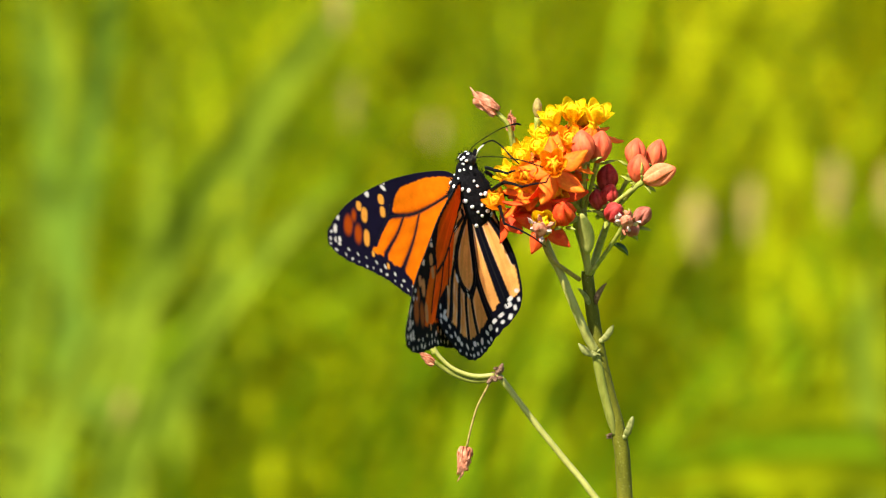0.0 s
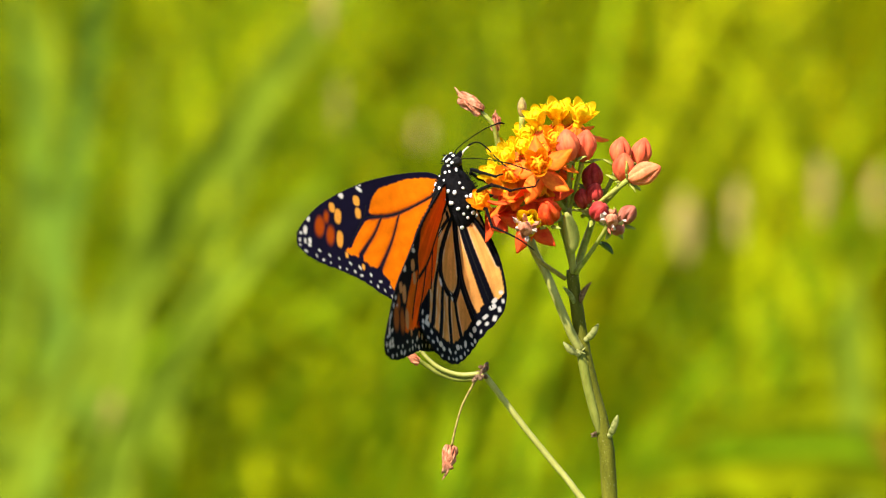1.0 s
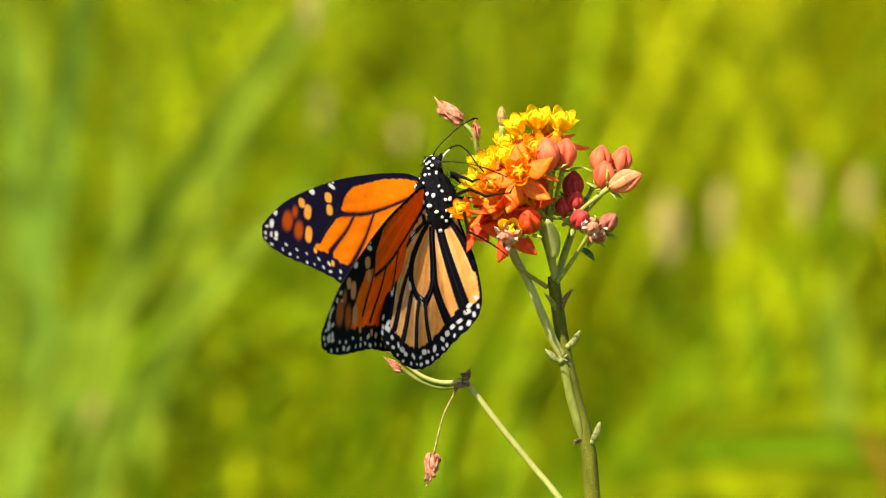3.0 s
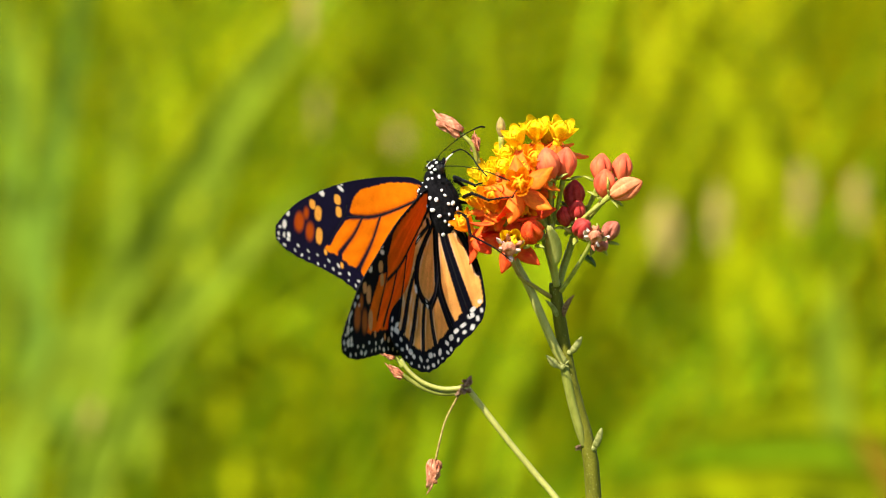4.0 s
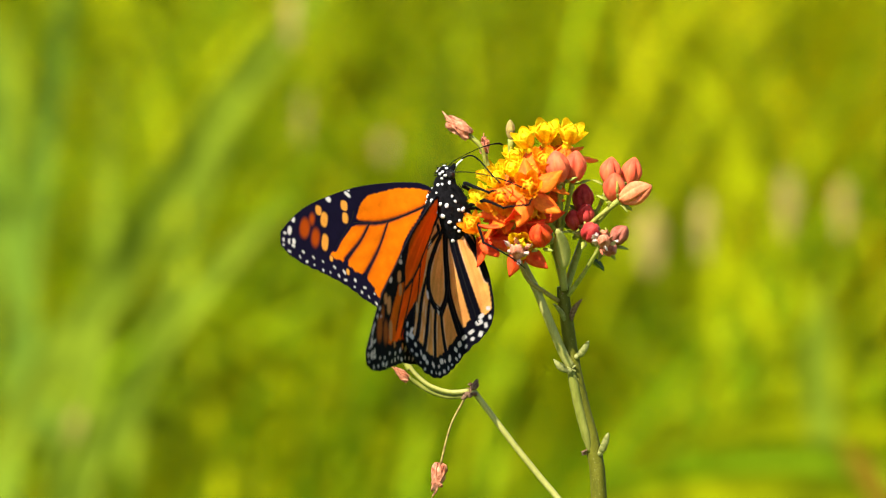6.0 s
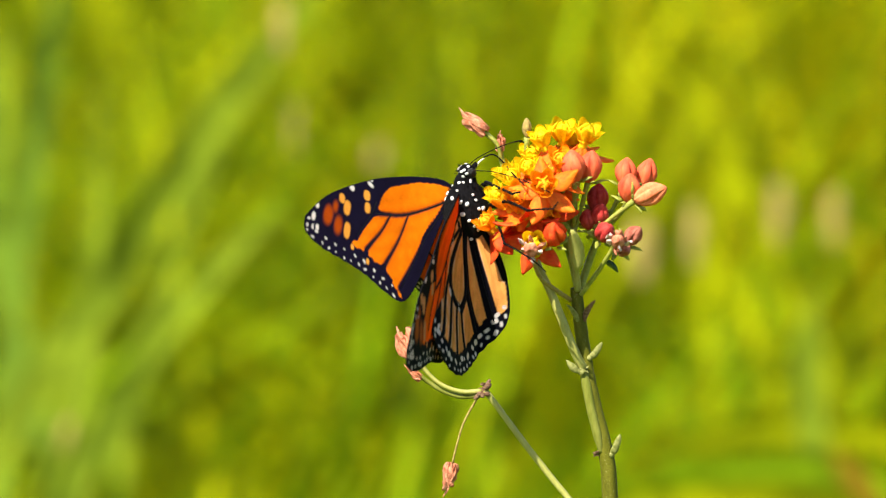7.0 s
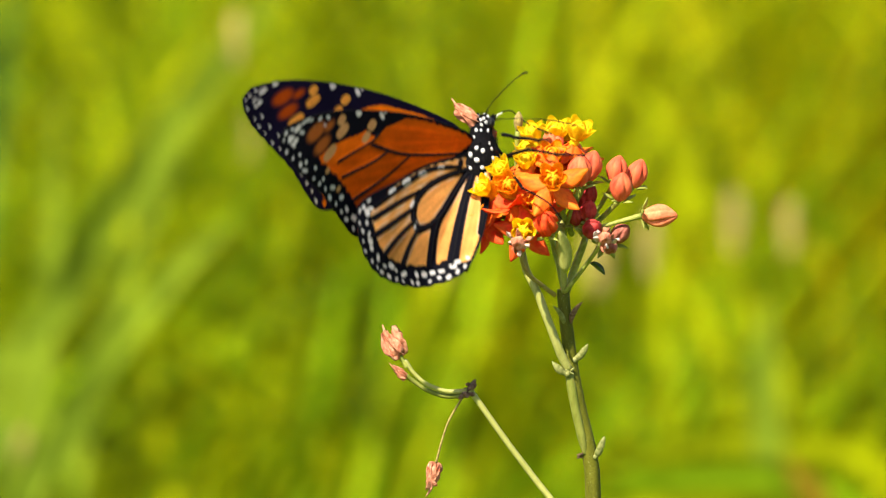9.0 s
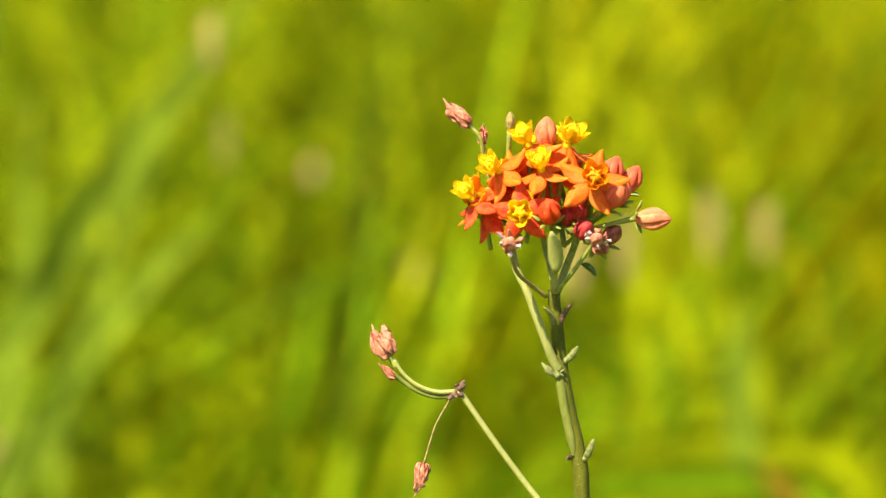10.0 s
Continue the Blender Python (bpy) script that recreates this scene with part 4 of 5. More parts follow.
def wing_colours(p, edge, fore, upper):
    """The colour of the wing scales at points p (mm)."""
    closed = np.vstack([edge, edge[:1]])
    rim, share = line_distance(p, closed)
    jag = 0.09 * np.sin(p[:, 0] * 3.1 + 1.3 * p[:, 1]) + 0.07 * np.sin(p[:, 1] * 5.3 - 2 * p[:, 0]) + 0.06 * np.sin(p[:, 0] * 9.7 + 7.1 * p[:, 1])
    if fore:
        first, last, band, veins = 0.30, 0.735, 4.3, FORE_VEINS
        tone = np.array((1.0, 0.245, 0.004)) if upper else np.array((0.90, 0.15, 0.004))
    else:
        first, last, band, veins = 0.22, 0.76, 4.3, HIND_VEINS
        tone = np.array((1.0, 0.24, 0.004)) if upper else np.array((0.90, 0.44, 0.115))
    grad = 1 + 0.14 * np.sin(p[:, 0] * 0.21 + 0.6) + 0.05 * np.sin(p[:, 1] * 1.9 + p[:, 0] * 0.8)
    col = tone[None] * grad[:, None]
    if not upper and not fore:
        # pale dusting along the cells of the under side
        d = np.min([line_distance(p, smooth2(v))[0] for v, _ in veins], axis=0)
        pale = np.exp(-((d - 1.0) / 0.22) ** 2) * (0.34 + 0.3 * np.sin(p[:, 0] * 1.7 + p[:, 1] * 0.9))
        col = col * (1 - pale[:, None]) + np.array((0.82, 0.74, 0.60)) * pale[:, None]
    if not upper:
        run = np.sin(np.arctan2(p[:, 1] - 2, p[:, 0] + 3) * (46 if fore else 38) + 0.35 * np.sin(p[:, 0] * 1.1))
        run2 = np.sin(np.arctan2(p[:, 1] - 2, p[:, 0] + 3) * 97 + 1.3)
        col = col * (1 + (0.07 if fore else 0.10) * run + 0.06 * run2)[:, None]
    black = np.zeros(len(p))
    for line, half in veins:
        d, s = line_distance(p, smooth2(line))
        k = half * (1.0 if fore else 0.9 if upper else 1.9)
        black = np.maximum(black, 1 - soft(d - k * ((0.85 + 0.9 * s * s) if fore and upper else (0.75 + 0.5 * s)) - jag * 0.25, 0.34 if fore and upper else 0.16))
    outer = (share > first) & (share < last)
    fade = np.clip(np.minimum((share - first) / (0.05 if fore else 0.16), (last - share) / 0.05), 0, 1)
    width = np.where(outer, 0.55 + (band - 0.55) * fade, 0.55)
    if fore:
        # the inner margin is broadly black
        width = np.where(share > last, 0.55 + 2.5 * np.clip((1 - share) / 0.12, 0, 1), width)
    if fore and upper:
        width = width + np.where(outer, 1.3 * np.exp(-(np.min([line_distance(p, smooth2(v))[0] for v, _ in veins], axis=0) / 0.9) ** 2), 0)
    black = np.maximum(black, 1 - soft(rim - width - jag, 0.2))
    if fore:
        ca, cb = np.array(FORE_COSTA).T
        black = np.maximum(black, soft(p[:, 1] - np.interp(p[:, 0], ca, cb) - (0 if upper else 1.2) + jag * 0.5, 0.2))
        ta, tb = np.array(FORE_TIP).T
        o = np.argsort(tb)
        lobe = np.exp(-(np.min([line_distance(p, smooth2(v))[0] for v, _ in veins], axis=0) / 0.9) ** 2)
        black = np.maximum(black, soft(p[:, 0] - np.interp(p[:, 1], tb[o], ta[o]) - (0.2 if upper else 4.0) + 2.2 * lobe + jag, 0.25))
    if fore and upper:
        # scales redden towards the borders of a cell
        near = np.min([line_distance(p, smooth2(v))[0] for v, _ in veins], axis=0)
        red = np.exp(-(near / 1.1) ** 2) * 0.55
        col = col * (1 - red[:, None] * np.array((0.30, 0.62, 0.3)))
    col = col * (1 - black[:, None]) + (NAVY if fore and upper else BLACK) * black[:, None]

    def dab(a, b, ra, rb, turn, tint, power=2.6, edge_soft=0.14):
        c, s = math.cos(turn), math.sin(turn)
        near = (np.abs(p[:, 0] - a) < 4) & (np.abs(p[:, 1] - b) < 4)
        x, y = p[near, 0] - a, p[near, 1] - b
        u = (np.abs((x * c + y * s) / ra) ** power + np.abs((-x * s + y * c) / rb) ** power) ** (1 / power)
        k = soft((1 - u) * min(ra, rb), edge_soft)[:, None]
        col[near] = col[near] * (1 - k) + np.array(tint) * k

    r = random.Random(5 if fore else 9)
    n = len(edge)
    centre = edge.mean(0)
    for row, (inset, step, size) in enumerate(((0.80, 2.3, 0.27), (2.4, 3.0, 0.31)) if fore else ((0.85, 2.3, 0.40), (2.6, 2.7, 0.54))):
        length = float(np.sum(np.linalg.norm(np.diff(closed, axis=0), axis=1)))
        s = first + ((0.13 if upper else 0.05) if fore else 0.10) + 0.006 * row
        while s < last - 0.02:
            i = int(s * n) % n
            t = edge[(i + 2) % n] - edge[i - 2]
            t = t / np.linalg.norm(t)
            q = np.array((-t[1], t[0]))
            if (centre - edge[i]) @ q < 0:
                q = -q
            g = size * r.uniform(0.66, 1.28) * (1.4 if fore and not upper else 1)
            c = edge[i] + q * (inset + r.uniform(-0.2, 0.25)) + t * r.uniform(-0.25, 0.25)
            dab(c[0], c[1], g * r.uniform(0.95, 1.55), g * r.uniform(0.72, 1.0), math.atan2(t[1], t[0]) + r.uniform(-0.7, 0.7), WHITE, r.uniform(2.0, 4.5))
            s += step * r.uniform(0.85, 1.15) / length
    if fore:
        for a, b, ra, rb, turn, tint in FORE_SPOTS:
            t = np.array(TINTS[tint])
            if not upper and tint in ("gold", "rust"):
                t = np.array((0.60, 0.34, 0.14)) if tint == "gold" else np.array((0.46, 0.13, 0.025))
                ra, rb = ra * 1.05, rb * 1.05
            dab(a, b, ra, rb, turn, t, 2.2 if tint == "rust" else 2.6, 0.5 if tint == "rust" else 0.16)
    elif not upper:
        for a, b, ra, rb, turn in [(9.4, -1.0, 1.0, 0.42, -0.1), (14.2, -2.3, 1.2, 0.55, -0.3), (18.6, -4.0, 1.3, 0.75, -0.4), (23.0, -5.8, 1.2, 0.45, -0.4), (17.2, -8.6, 0.9, 0.35, -0.9), (16.6, -13.0, 0.9, 0.32, -1.2), (4.3, -21.0, 0.5, 0.42, 0.7)]:
            dab(a, b, ra, rb, turn, WHITE)
    return np.clip(col, 0, 1)


def wing_shape(p, fore, side):
    """Places of wing points: flat plan, camber, and the fold of the hind wing round the abdomen; side -1 is the right wing."""
    a, b = p[:, 0], p[:, 1]
    lift = np.zeros(len(p))
    if fore:
        lift += -0.9 * (a / 45) ** 2 * 2.2 + 0.25 * np.sin(a * 0.22) * np.cos(b * 0.25)
    else:
        lift += 0.4 * np.sin(a * 0.25 + 0.5) + 0.25 * np.sin(b * 0.33)
    for line, half in (FORE_VEINS if fore else HIND_VEINS):
        d, _ = line_distance(p, smooth2(line))
        lift += 0.10 * np.exp(-(d / 0.5) ** 2)
    out, up = (a * 1.0, b * 1.10) if fore else (a * 0.975, b * 0.975)
    if not fore:
        f0, f1 = np.array(HIND_FOLD)
        d = (f1 - f0) / np.linalg.norm(f1 - f0)
        q = np.array((d[1], -d[0]))
        if q[0] > 0:
            q = -q
        s = (p - f0) @ q
        k = np.where(s > 0, s * s / (s + 1.2), 0)
        ang = radians(53)
        out += q[0] * k * (math.cos(ang) - 1)
        up += q[1] * k * (math.cos(ang) - 1)
        lift += k * math.sin(ang)
    return np.stack([-out, side * lift, up], 1) * MM


def wing_sheet(name, edge, fore, upper, side, parent, rings):
    n = len(edge)
    centre = np.array((19.0, -11.0)) if fore else np.array((13.0, -13.0))
    rho = np.linspace(0, 1, rings + 1)[1:] ** 0.8
    p = np.vstack([centre[None], *[centre + (edge - centre) * r for r in rho]])
    xyz = wing_shape(p, fore, side)
    xyz[:, 1] += (-side if upper else side) * 0.10 * MM
    i = np.arange(n)
    j = (i + 1) % n
    faces = [(0, int(x) + 1, int(y) + 1) for x, y in zip(i, j)]
    for r in range(rings - 1):
        o = 1 + r * n
        faces += np.stack([o + i, o + n + i, o + n + j, o + j], 1).tolist()
    me = bpy.data.meshes.new(name)
    me.from_pydata(xyz.tolist(), [], faces)
    me.polygons.foreach_set("use_smooth", [True] * len(faces))
    c = me.color_attributes.new("scales", "FLOAT_COLOR", "POINT")
    c.data.foreach_set("color", np.hstack([wing_colours(p, edge, fore, upper), np.ones((len(p), 1))]).ravel())
    me.materials.append(M_WING)
    tone = ("bright orange" if upper else "dull orange") if fore else ("bright orange" if upper else "pale buff")
    return hang(name, me, parent, f"{tone} scaled surface with black white-spotted border")


def scalloped(edge, fore):
    """Waves the outer margin of a wing."""
    n = len(edge)
    s = np.arange(n) / n
    run = np.cumsum(np.linalg.norm(edge - np.roll(edge, 1, axis=0), axis=1))
    t = np.roll(edge, -1, axis=0) - np.roll(edge, 1, axis=0)
    t = t / np.linalg.norm(t, axis=1)[:, None]
    q = np.stack([-t[:, 1], t[:, 0]], 1)
    q = q * np.sign(((edge.mean(0) - edge) * q).sum(1))[:, None]
    a, b = (0.38, 0.72) if fore else (0.30, 0.74)
    k = np.clip(np.minimum(s - a, b - s) / 0.04, 0, 1) * (0.22 if fore else 0.34)
    return edge + q * (k * (np.abs(np.cos(run * (1.0 if fore else 0.9))) ** 3 + 0.12 * np.sin(run * 4.3)))[:, None]


def wing(fore, side):
    name = "fore_wing" if fore else "hind_wing"
    edge = scalloped(loop_curve(FORE_EDGE if fore else HIND_EDGE, 520 if fore else 440), fore)
    veins = FORE_VEINS if fore else HIND_VEINS
    # the edge rib carries the wing
    bm = bmesh.new()
    rim = wing_shape(edge[::6], fore, side)
    k = len(rim)
    rings = []
    for i in range(k):
        t = Vector(rim[(i + 1) % k]) - Vector(rim[i - 1])
        t.normalize()
        x = t.cross(Vector((0, 1, 0))).normalized()
        y = t.cross(x)
        rings.append([bm.verts.new(Vector(rim[i]) + (x * math.cos(q) * 0.12 + y * math.sin(q) * 0.14) * MM) for q in (0, 1.571, 3.142, 4.712)])
    for i in range(k):
        u, v = rings[i], rings[(i + 1) % k]
        for j in range(4):
            bm.faces.new((u[j], u[(j + 1) % 4], v[(j + 1) % 4], v[j]))
    ob = part(name, bm, M_VEIN, butterfly, "orange and black monarch " + name.replace("_", " "))
    wing_sheet("upper_surface", edge, fore, True, side, ob, 96 if fore else 84)
    wing_sheet("under_surface", edge, fore, False, side, ob, 96 if fore else 84)
    for line, half in veins:
        pts = wing_shape(np.array(smooth2(line, 10)), fore, side)
        bm = bmesh.new()
        tube(bm, [Vector(q) for q in pts], [0.22 * MM, 0.15 * MM], 6, 12)
        part("vein", bm, M_VEIN, ob)
    return ob


butterfly = new("butterfly")
tagged(butterfly, "orange and black monarch butterfly on the milkweed flower", "butterfly")


def body():
    bm = bmesh.new()
    blob(bm, (THORAX_X * MM, THORAX_Y * MM, THORAX_Z * MM), (4.8 * MM, 5.4 * MM, THORAX * MM), None, 28, 20, 0.05, lambda h, q: 1 - 0.30 * max(0, h) ** 2)
    blob(bm, (0.6 * MM, 0, 3.6 * MM), (2.4 * MM, 2.2 * MM, 2.2 * MM), None, 20, 12, 0.05)
    r = random.Random(3)
    for _ in range(520):  # fuzz
        h, q = r.uniform(-0.95, 0.98), r.uniform(0, math.tau)
        k = math.sqrt(1 - h * h)
        k *= 1 - 0.30 * max(0, h) ** 2
        d = Vector((k * math.cos(q), k * math.sin(q), h)).normalized() + Vector((0, 0, 0.5 * r.uniform(-0.4, 1)))
        p = Vector((k * math.cos(q) * 4.7 + THORAX_X, k * math.sin(q) * 5.3 + THORAX_Y, h * THORAX + THORAX_Z)) * MM
        tube(bm, [p, p + d * 0.4 * MM, p + d * r.uniform(0.5, 1.0) * MM], [0.09 * MM, 0.02 * MM], 3, 3)
    thorax = part("thorax", bm, M_BODY, butterfly, "black fuzzy thorax with white dots")
    spot = bmesh.new()
    blob(spot, (0, 0, 0), (0.62 * MM, 0.5 * MM, 0.30 * MM), None, 10, 6)
    spot = mesh_of("spot", spot, M_SPOT)
    for k, (x, z) in enumerate(BODY_DOTS):
        for side in (-1, 1):
            u, w = x / 4.7, z / 5.7
            g = 1 - u * u - w * w
            if g <= 0.02:
                g = 0.02
                f = math.sqrt((1 - g) / (u * u + w * w))
                u, w = u * f, w * f
            y = side * math.sqrt(g)
            c = 1 - 0.30 * max(0, w) ** 2
            p = Vector((u * c * 4.8 + THORAX_X, y * c * 5.4 + THORAX_Y, w * THORAX + THORAX_Z)) * MM
            nrm = Vector((u / 4.8, y / 5.4, w / THORAX)).normalized()
            s = 0.52 + 0.5 * ((k * 37) % 10) / 10
            hang("dot", spot, thorax, "", Matrix.Translation(p + nrm * 0.12 * MM) @ along(nrm, k * 1.3) @ Matrix.Scale(s, 4))
    for x, z in ((-0.9, 0.3), (0.5, 0.6), (1.4, -0.2), (-0.2, -0.5), (-1.5, -0.4)):
        for side in (-1, 1):
            p = Vector((x, side * 1.9 * math.sqrt(max(0.05, 1 - (x / 2.0) ** 2 - (z / 1.9) ** 2)), z)) * MM
            hang("dot", spot, thorax, "", Matrix.Translation(p * 1.05 + Vector((0.6, 0, 3.8)) * MM) @ along(p, x) @ Matrix.Scale(0.66, 4))
    bm = bmesh.new()
    blob(bm, (0, 0, 0), (1.7 * MM, 1.6 * MM, 1.8 * MM), None, 20, 14, 0.05)
    for _ in range(120):
        h, q = r.uniform(-0.9, 0.98), r.uniform(0, math.tau)
        k = math.sqrt(1 - h * h)
        p = Vector((k * math.cos(q), k * math.sin(q), h)) * 1.85 * MM
        tube(bm, [p, p * 1.18, p * r.uniform(1.25, 1.5)], [0.07 * MM, 0.02 * MM], 3, 3)
    head = part("head", bm, M_BODY, butterfly, "small black head with white dots", Matrix.Translation(HEAD))
    for side in (-1, 1):
        bm = bmesh.new()
        blob(bm, (0, 0, 0), (1.05 * MM, 0.75 * MM, 1.15 * MM), None, 14, 10)
        part("eye", bm, M_EYE, head, "", Matrix.Translation((0.7 * MM, side * 1.4 * MM, 0.2 * MM)))
        for x, z in ((-0.8, 1.0), (0.2, 1.5), (-1.1, -0.3), (1.4, 0.9), (-0.3, -1.2), (-0.4, 0.35), (-1.3, 0.6), (0.6, -1.4)):
            p = Vector((x, side * math.sqrt(max(0.2, 3.0 - x * x - z * z)), z)) * MM
            hang("dot", spot, head, "", Matrix.Translation(p * 1.04) @ along(p) @ Matrix.Scale(0.62, 4))
        bm = bmesh.new()
        tube(bm, [Vector((1.0, side * 0.5, 0.6)) * MM, Vector((1.8, side * 0.5, 1.2)) * MM, Vector((2.2, side * 0.45, 2.0)) * MM], [0.42 * MM, 0.36 * MM, 0.15 * MM], 8, 8)
        part("palp", bm, M_BODY, head)
    for name, pts, radii, mt in HEAD_PARTS:
        bm = bmesh.new()
        tube(bm, [Vector(q) * MM - Vector(HEAD) for q in pts], [q * MM for q in radii], 8, 26)
        ob = part(name, bm, mt, head)
        if name == "antenna":
            ANTENNAE.append((ob, Vector(pts[0]) * MM - Vector(HEAD)))
    bm = bmesh.new()
    blob(bm, (0, 0, -12.5 * MM), (1.9 * MM, 1.8 * MM, 11 * MM), None, 18, 40, 0.03, lambda h, q: (1 + 0.05 * math.cos(h * 28)) * (1 - 0.25 * max(0, -h)))
    part("abdomen", bm, M_BODY, butterfly, "slim black abdomen", pose(-0.2 * MM, 0.3 * MM, -3 * MM, 0, -10, 0))
    for pts in LEGS:
        bm = bmesh.new()
        p = [Vector(q) * MM for q in pts]
        for a, b, r0, r1 in zip(p, p[1:], (0.42, 0.34, 0.24, 0.18), (0.36, 0.26, 0.18, 0.12)):
            tube(bm, [a, a.lerp(b, 0.5) + Vector((0, 0, 0.12 * MM)), b], [r0 * MM, r1 * MM], 7, 6)
            blob(bm, b, (r1 * 1.2 * MM,) * 3, None, 7, 5)
        part("leg", bm, M_LEG, butterfly)


ANTENNAE = []
BODY_DOTS = [(-2.8, 4.1), (-1.2, 2.6), (1.2, 1.8), (0.3, 3.7), (-3.3, 1.7), (-1.0, 0.3), (1.0, 0.3), (2.1, -0.8), (3.0, 0.7), (0.8, -1.3), (-2.5, -1.8), (-0.5, -2.7), (3.4, -2.6), (-2.4, -4.1), (1.3, -3.5), (-1.2, -5.3), (-0.0, -0.6), (-2.2, 1.2), (2.9, -1.6), (-3.0, -0.1), (0.4, -4.6), (-2.1, 5.1), (-0.9, 5.6), (0.5, 5.2), (-3.7, 3.0), (-2.4, 2.8), (0.8, 3.0), (2.2, 1.7)]
THORAX, THORAX_X, THORAX_Y, THORAX_Z = 8.2, 0.6, -0.5, -3.3
HEAD = (0.8 * MM, 0, 5.6 * MM)
HEAD_PARTS = [
    ("antenna", [(0.70, 0.0, 6.2), (1.8, -1.2, 9.2), (5.99, -2.50, 13.11), (9.55, -1.87, 14.56), (11.03, -1.19, 14.36)], [0.13, 0.10, 0.10, 0.11, 0.22, 0.2], M_LEG),
    ("antenna", [(1.4, -0.6, 6.2), (5.83, -3.98, 6.40), (8.83, -14.76, 7.83), (11.69, -22.72, 7.73)], [0.13, 0.09, 0.08, 0.14, 0.12], M_LEG),
    ("proboscis", [(2.2, 0.40, 5.2), (3.6, 0.80, 7.0), (4.96, 0.81, 8.0)], [0.26, 0.22, 0.14], M_PALE),
    ("proboscis", [(4.72, 0.84, 8.15), (6.76, 0.52, 8.64), (8.22, -1.07, 7.62), (8.24, -8.47, 7.31), (8.10, -16.74, 7.67)], [0.16, 0.15, 0.14], M_LEG),
]
LEGS = [
    [(4.01, -3.07, 4.08), (4.85, -7.35, 4.46), (5.56, -16.58, 5.96), (6.79, -17.75, 6.59)],
    [(4.26, -4.18, -0.59), (5.43, -12.99, 3.20), (6.68, -23.41, 4.61), (11.01, -27.21, 5.75), (11.98, -27.13, 7.03)],
    [(3.65, -4.64, -3.20), (4.49, -9.95, -2.74), (3.22, -18.33, -3.95), (6.63, -24.60, -5.32), (9.64, -25.88, -8.15)],
    [(5.07, 2.44, 1.66), (7.00, 3.69, -0.28), (9.31, 3.86, -1.96), (10.72, 1.70, -0.93)],
    [(5.32, 1.33, -3.03), (8.41, 3.54, -4.21), (11.95, 3.56, -5.44), (14.71, -0.16, -5.41)],
]
body()
WINGS = {"near_fore": wing(True, -1), "far_fore": wing(True, 1), "near_hind": wing(False, -1), "far_hind": wing(False, 1)}


# ---------------------------------------------------------------- what moves
SWAY = [(0.0, 0.26), (0.5, 0.22), (1.0, 0.32), (1.5, 0.27), (2.0, 0.13), (2.5, -0.0), (4.0, -0.16), (4.5, -0.08), (5.0, 0.02), (5.5, 0.2), (7.0, 1.11), (7.5, 1.35), (8.0, 1.28), (8.5, 1.64), (9.0, 2.11), (9.5, 2.55), (10.0, 2.69)]
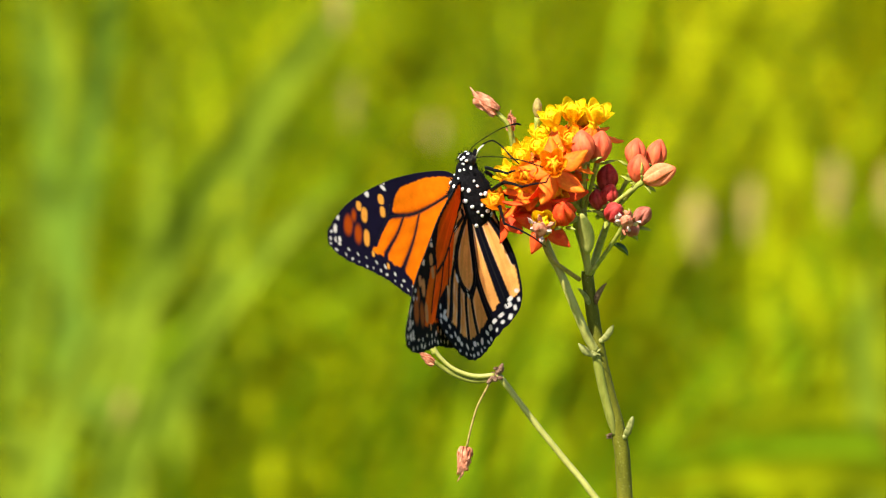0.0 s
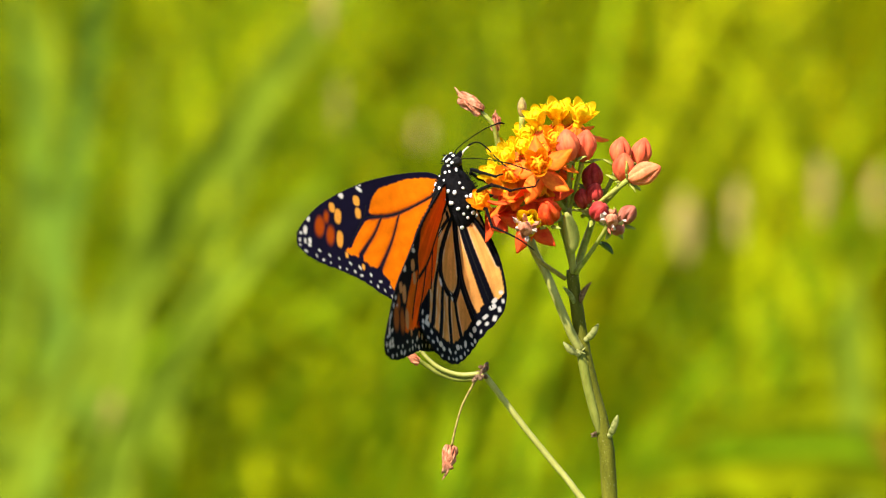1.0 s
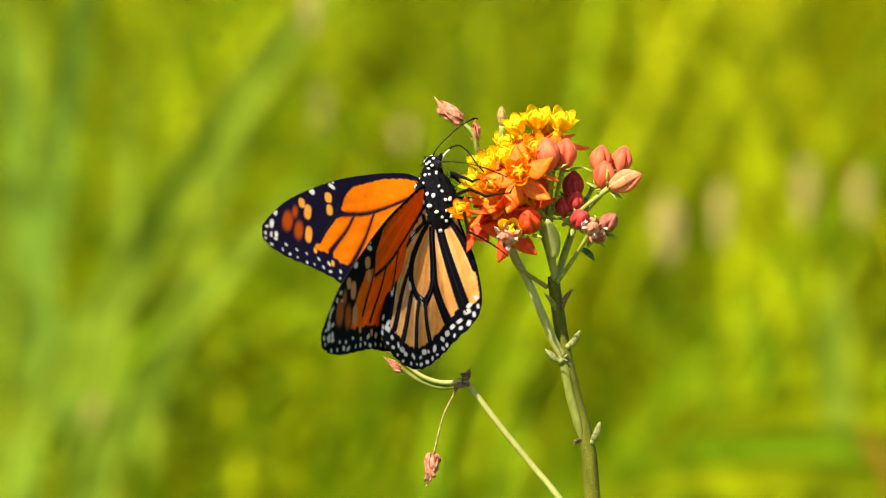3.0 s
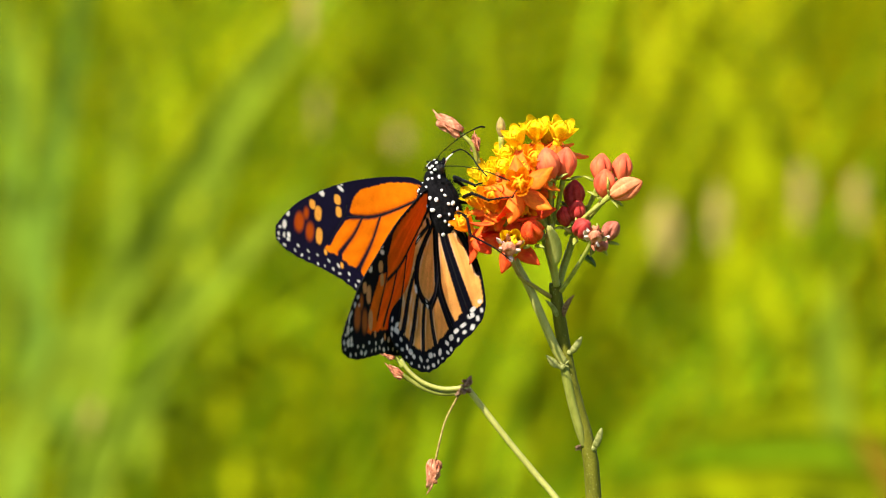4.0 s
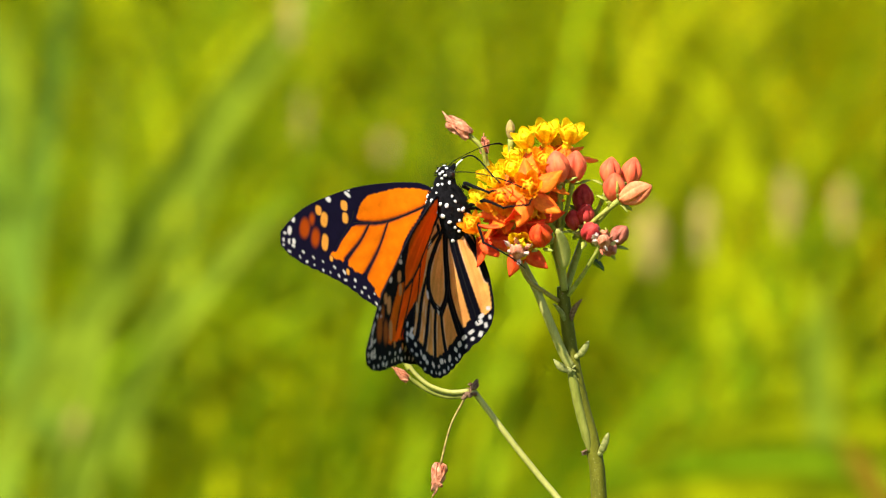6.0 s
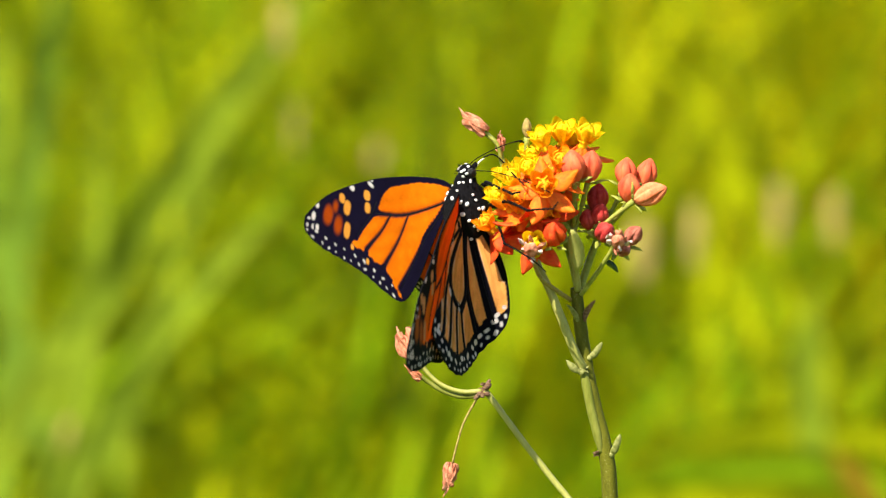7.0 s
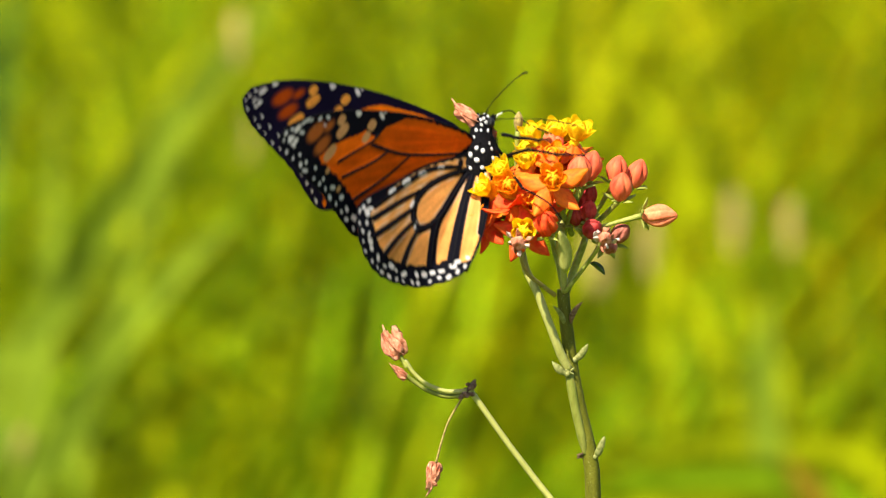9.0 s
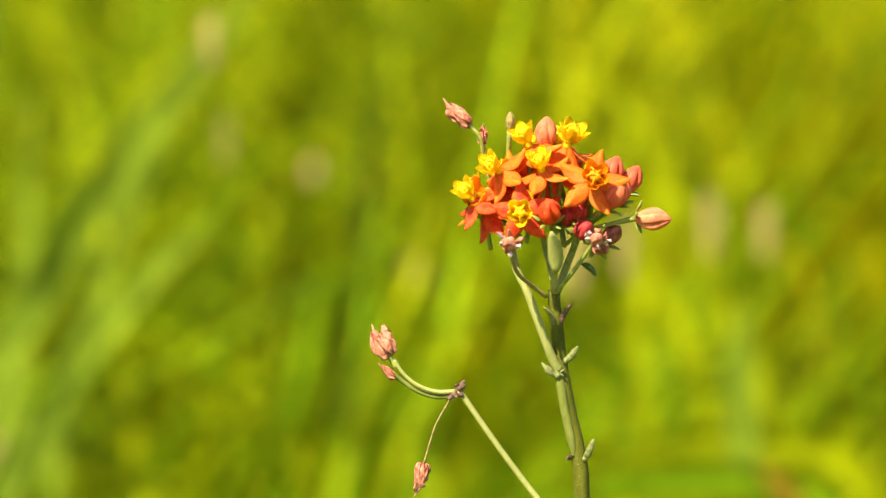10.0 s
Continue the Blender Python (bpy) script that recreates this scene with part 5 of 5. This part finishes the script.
# seconds; thorax x, y, z (m); turn rx, ry, rz; opening near, far; sweep of fore and hind wings, hind wings' lag, near fore wing's lag (degrees)
FLIGHT = [
    (0, 0.0009, 0, 0.603, 8.6, -8.8, 12.5, 63.1, 67.4, 5.1, -14, -6.3, 2.7),
    (0.5, 0.0004, 0, 0.6027, 9.8, -8.5, 14.2, 61.3, 65.8, 4.9, -13.2, -6.3, 2.6),
    (1, 0.0015, 0, 0.6025, 10, -9.1, 14.3, 59.6, 64.1, 4.9, -14.7, -6.2, 2.6),
    (1.5, 0.0008, 0, 0.6023, 10.4, -8.8, 14.5, 55.2, 61, 6.4, -15.1, -4.6, 2.9),
    (2, -0.0011, 0, 0.6026, 10.6, -8.7, 13.2, 51.4, 57.4, 6.9, -17.5, -4.6, 2.5),
    (2.5, -0.0023, 0, 0.6028, 11.1, -8.1, 11.8, 51, 56.8, 7.3, -17, -4.6, 2.5),
    (4, -0.0033, 0, 0.6034, 10.9, -7.9, 11.2, 57, 61.3, 7.4, -14.9, -6.1, 2.6),
    (4.5, -0.0023, 0, 0.6028, 10.9, -8.9, 13.4, 57.7, 62.3, 6.7, -14.2, -6.2, 2.7),
    (5, -0.0006, 0, 0.6036, 12.1, -6.2, 14.2, 57, 61.4, 6.2, -13.5, -6.2, 3),
    (5.5, 0.0009, 0, 0.6034, 11.5, -7.2, 13.3, 56.8, 61.4, 6, -14.2, -6.1, 2.8),
    (7, 0.0113, 0, 0.6046, 13.8, -5, 16, 62.7, 67.8, 5.2, -11.8, -6.3, 3.4),
    (7.5, 0.0145, 0, 0.6066, 15.6, 0.2, 14.2, 61.8, 66.7, 4.6, -11.5, -6.2, 3.2),
    (8, 0.0131, 0, 0.6072, 15.8, -1.2, 11, 60, 65.3, 5.3, -11.7, -6.2, 2.8),
    (8.5, 0.0166, 0, 0.6058, 15.7, -5.8, 12.4, 61.6, 65.7, 7.8, -11.4, -6.2, 4),
    (8.6, 0.0182, 0, 0.6048, 12.3, 2, 6.8, 30.9, 27.6, 13.3, -33, -1.7, 2.8),
    (8.7, 0.0208, 0, 0.6062, 10.6, -3.5, 8, 28, 27.6, 10.9, -10, -2.2, 7),
    (8.8, 0.0219, 0, 0.6111, 13.6, 10.9, 14.8, 40.3, 46.1, 20.1, -14.4, -1.4, 0.4),
    (8.9, 0.0225, 0, 0.6121, 16.9, 4.8, 10.7, 30.1, 39.7, 29.9, 1.7, 0.2, 7.7),
    (9, 0.0268, 0, 0.6159, 8, 8.7, 25.4, 18, 0, 32.3, -3, -1, -5),
    (9.1, 0.0266, 0, 0.617, 15.9, 12.9, 17.1, 43.2, 54.7, 22.5, 10, 0.7, 9.9),
    (9.2, 0.0272, 0, 0.6172, 21.3, 25.5, 23.6, 48, 52.4, 16.7, -5.4, 1.6, 8),
    (9.3, 0.0333, 0, 0.618, 15.6, 4.9, 17.5, 6.7, 6.8, 38.9, 6.5, 0.3, -0.5),
    (9.4, 0.0266, -0.015, 0.6291, 32, 24, 92, 34, 18, 27.8, -31, -2, 0),
    (9.4667, 0.022, -0.002, 0.6402, 34, 8, 106, 45, 30, 45, -12, -2, 4),
    (9.5, 0.0204, 0.002, 0.6444, 34, 2, 110, 41, 25, 36, -19, -2, 4),
    (9.5333, 0.0194, 0.005, 0.6457, 30, 1, 90, 37, 36, 27, -26, -2, 4),
    (9.6, 0.017, 0.01, 0.648, 14, -2, 26, 68, 62, 11.8, -22, -2, 0),
    (9.7, 0.0184, 0.015, 0.6583, 15, 8, 14, 14, 16, 28.8, -8, -2, 0),
    (9.8, 0.008, -0.02, 0.6742, 15, 5, 12, 40, 40, 28.8, -5, -2, 0),
    (9.9, 0.0018, -0.02, 0.6912, 15, 5, 12, 60, 60, 23.8, -10, -2, 0),
    (10, -0.0068, -0.02, 0.7127, 15, 5, 12, 20, 20, 28.8, 0, -2, 0),
]


# the far wings beat unevenly in the turn: seconds, more sweep of fore and hind wing
FAR_SWEEP = {7.0: (0, 2), 7.5: (0, 2), 8.0: (0, 2), 8.7: (5, 0), 9.2: (0, 16), 9.0: (0, 30), 9.3: (0, 10), 9.4: (-22, -22), 9.4667: (-59, 3), 9.5: (-59, 3), 9.5333: (-48, 7)}

# the flower head bows under the butterfly: seconds, degrees, millimetres
NOD = [(0, 0.2, 0.4), (1.0, -0.2, 0.4), (2.5, 0, 0.5), (4.0, -1.9, 1.2), (4.5, -2.0, 1.2), (5.0, -1.9, 1.2), (5.5, -1.9, 1.3), (7.0, -1.1, 1.0), (7.5, -0.8, 0.9), (8.0, -0.8, 0.8), (8.5, -0.2, 0.7)]
# the upper antenna sinks and rises: seconds, degrees
ANTENNA_TURN = [(0, 15), (1.0, 12), (2.0, 0), (2.5, 0), (4.0, 6), (5.0, 20), (5.5, 20), (7.0, 16), (8.5, 6), (8.8, -19), (10, -19)]
NOD_PIVOT = Matrix.Translation(Vector((0.0313, 0, 0.6035)) - BASE)


def nodded(m, degrees, drop=0.0):
    return Matrix.Translation((0, 0, -drop * MM)) @ NOD_PIVOT @ Matrix.Rotation(radians(degrees), 4, "Y") @ NOD_PIVOT.inverted() @ m


def motions():
    walk(plant, [(t, pose(BASE.x, BASE.y, BASE.z, 0, a, 0)) for t, a in SWAY])
    for ob, m, end in MOVES:
        rows = [(t, nodded(m, a, d)) for t, a, d in NOD]
        if end:
            place, turn, axis, early = end if len(end) == 4 else (*end, 0.25)
            q = Matrix.Translation(Vector(place) - BASE) @ Matrix.Rotation(radians(turn), 4, axis) @ m.to_3x3().to_4x4()
            rows += [(8.6, m), (8.8, m.lerp(q, early)), (9.35, m.lerp(q, early + 0.05)), (9.5, q), (9.65, m.lerp(q, 0.9)), (9.8, q), (10.0, q)]
        else:
            rows += [(8.7, m), (9.35, nodded(m, 0.4)), (9.5, nodded(m, -0.8)), (9.65, nodded(m, 0.4)), (9.8, m), (10.0, m)]
        walk(ob, rows)
    walk(butterfly, [(f[0], pose(*f[1:7])) for f in FLIGHT])
    for (ob, p), held in zip(ANTENNAE, (1, 0)):
        m = Matrix.Translation(p)
        walk(ob, [(t, m @ Matrix.Rotation(radians(a * held if t < 8.6 else a), 4, "Y") @ m.inverted()) for t, a in ANTENNA_TURN])
    hx, hy, hz = -1.5 * MM, 2.2 * MM, 1.8 * MM
    gx, gy, gz = -1.0 * MM, 2.46 * MM, -2.6 * MM
    walk(WINGS["near_fore"], [(f[0], pose(hx, -hy, hz, 0, f[9] + f[12], f[7])) for f in FLIGHT])
    walk(WINGS["far_fore"], [(f[0], pose(hx, hy, hz, 0, f[9] + FAR_SWEEP.get(f[0], (0, 0))[0], -f[8])) for f in FLIGHT])
    walk(WINGS["near_hind"], [(f[0], pose(gx, -gy, gz, -14, f[10], f[7] + f[11])) for f in FLIGHT])
    walk(WINGS["far_hind"], [(f[0], pose(gx, gy, gz, 14, f[10] + FAR_SWEEP.get(f[0], (0, 0))[1], -f[8] - 4)) for f in FLIGHT])


motions()
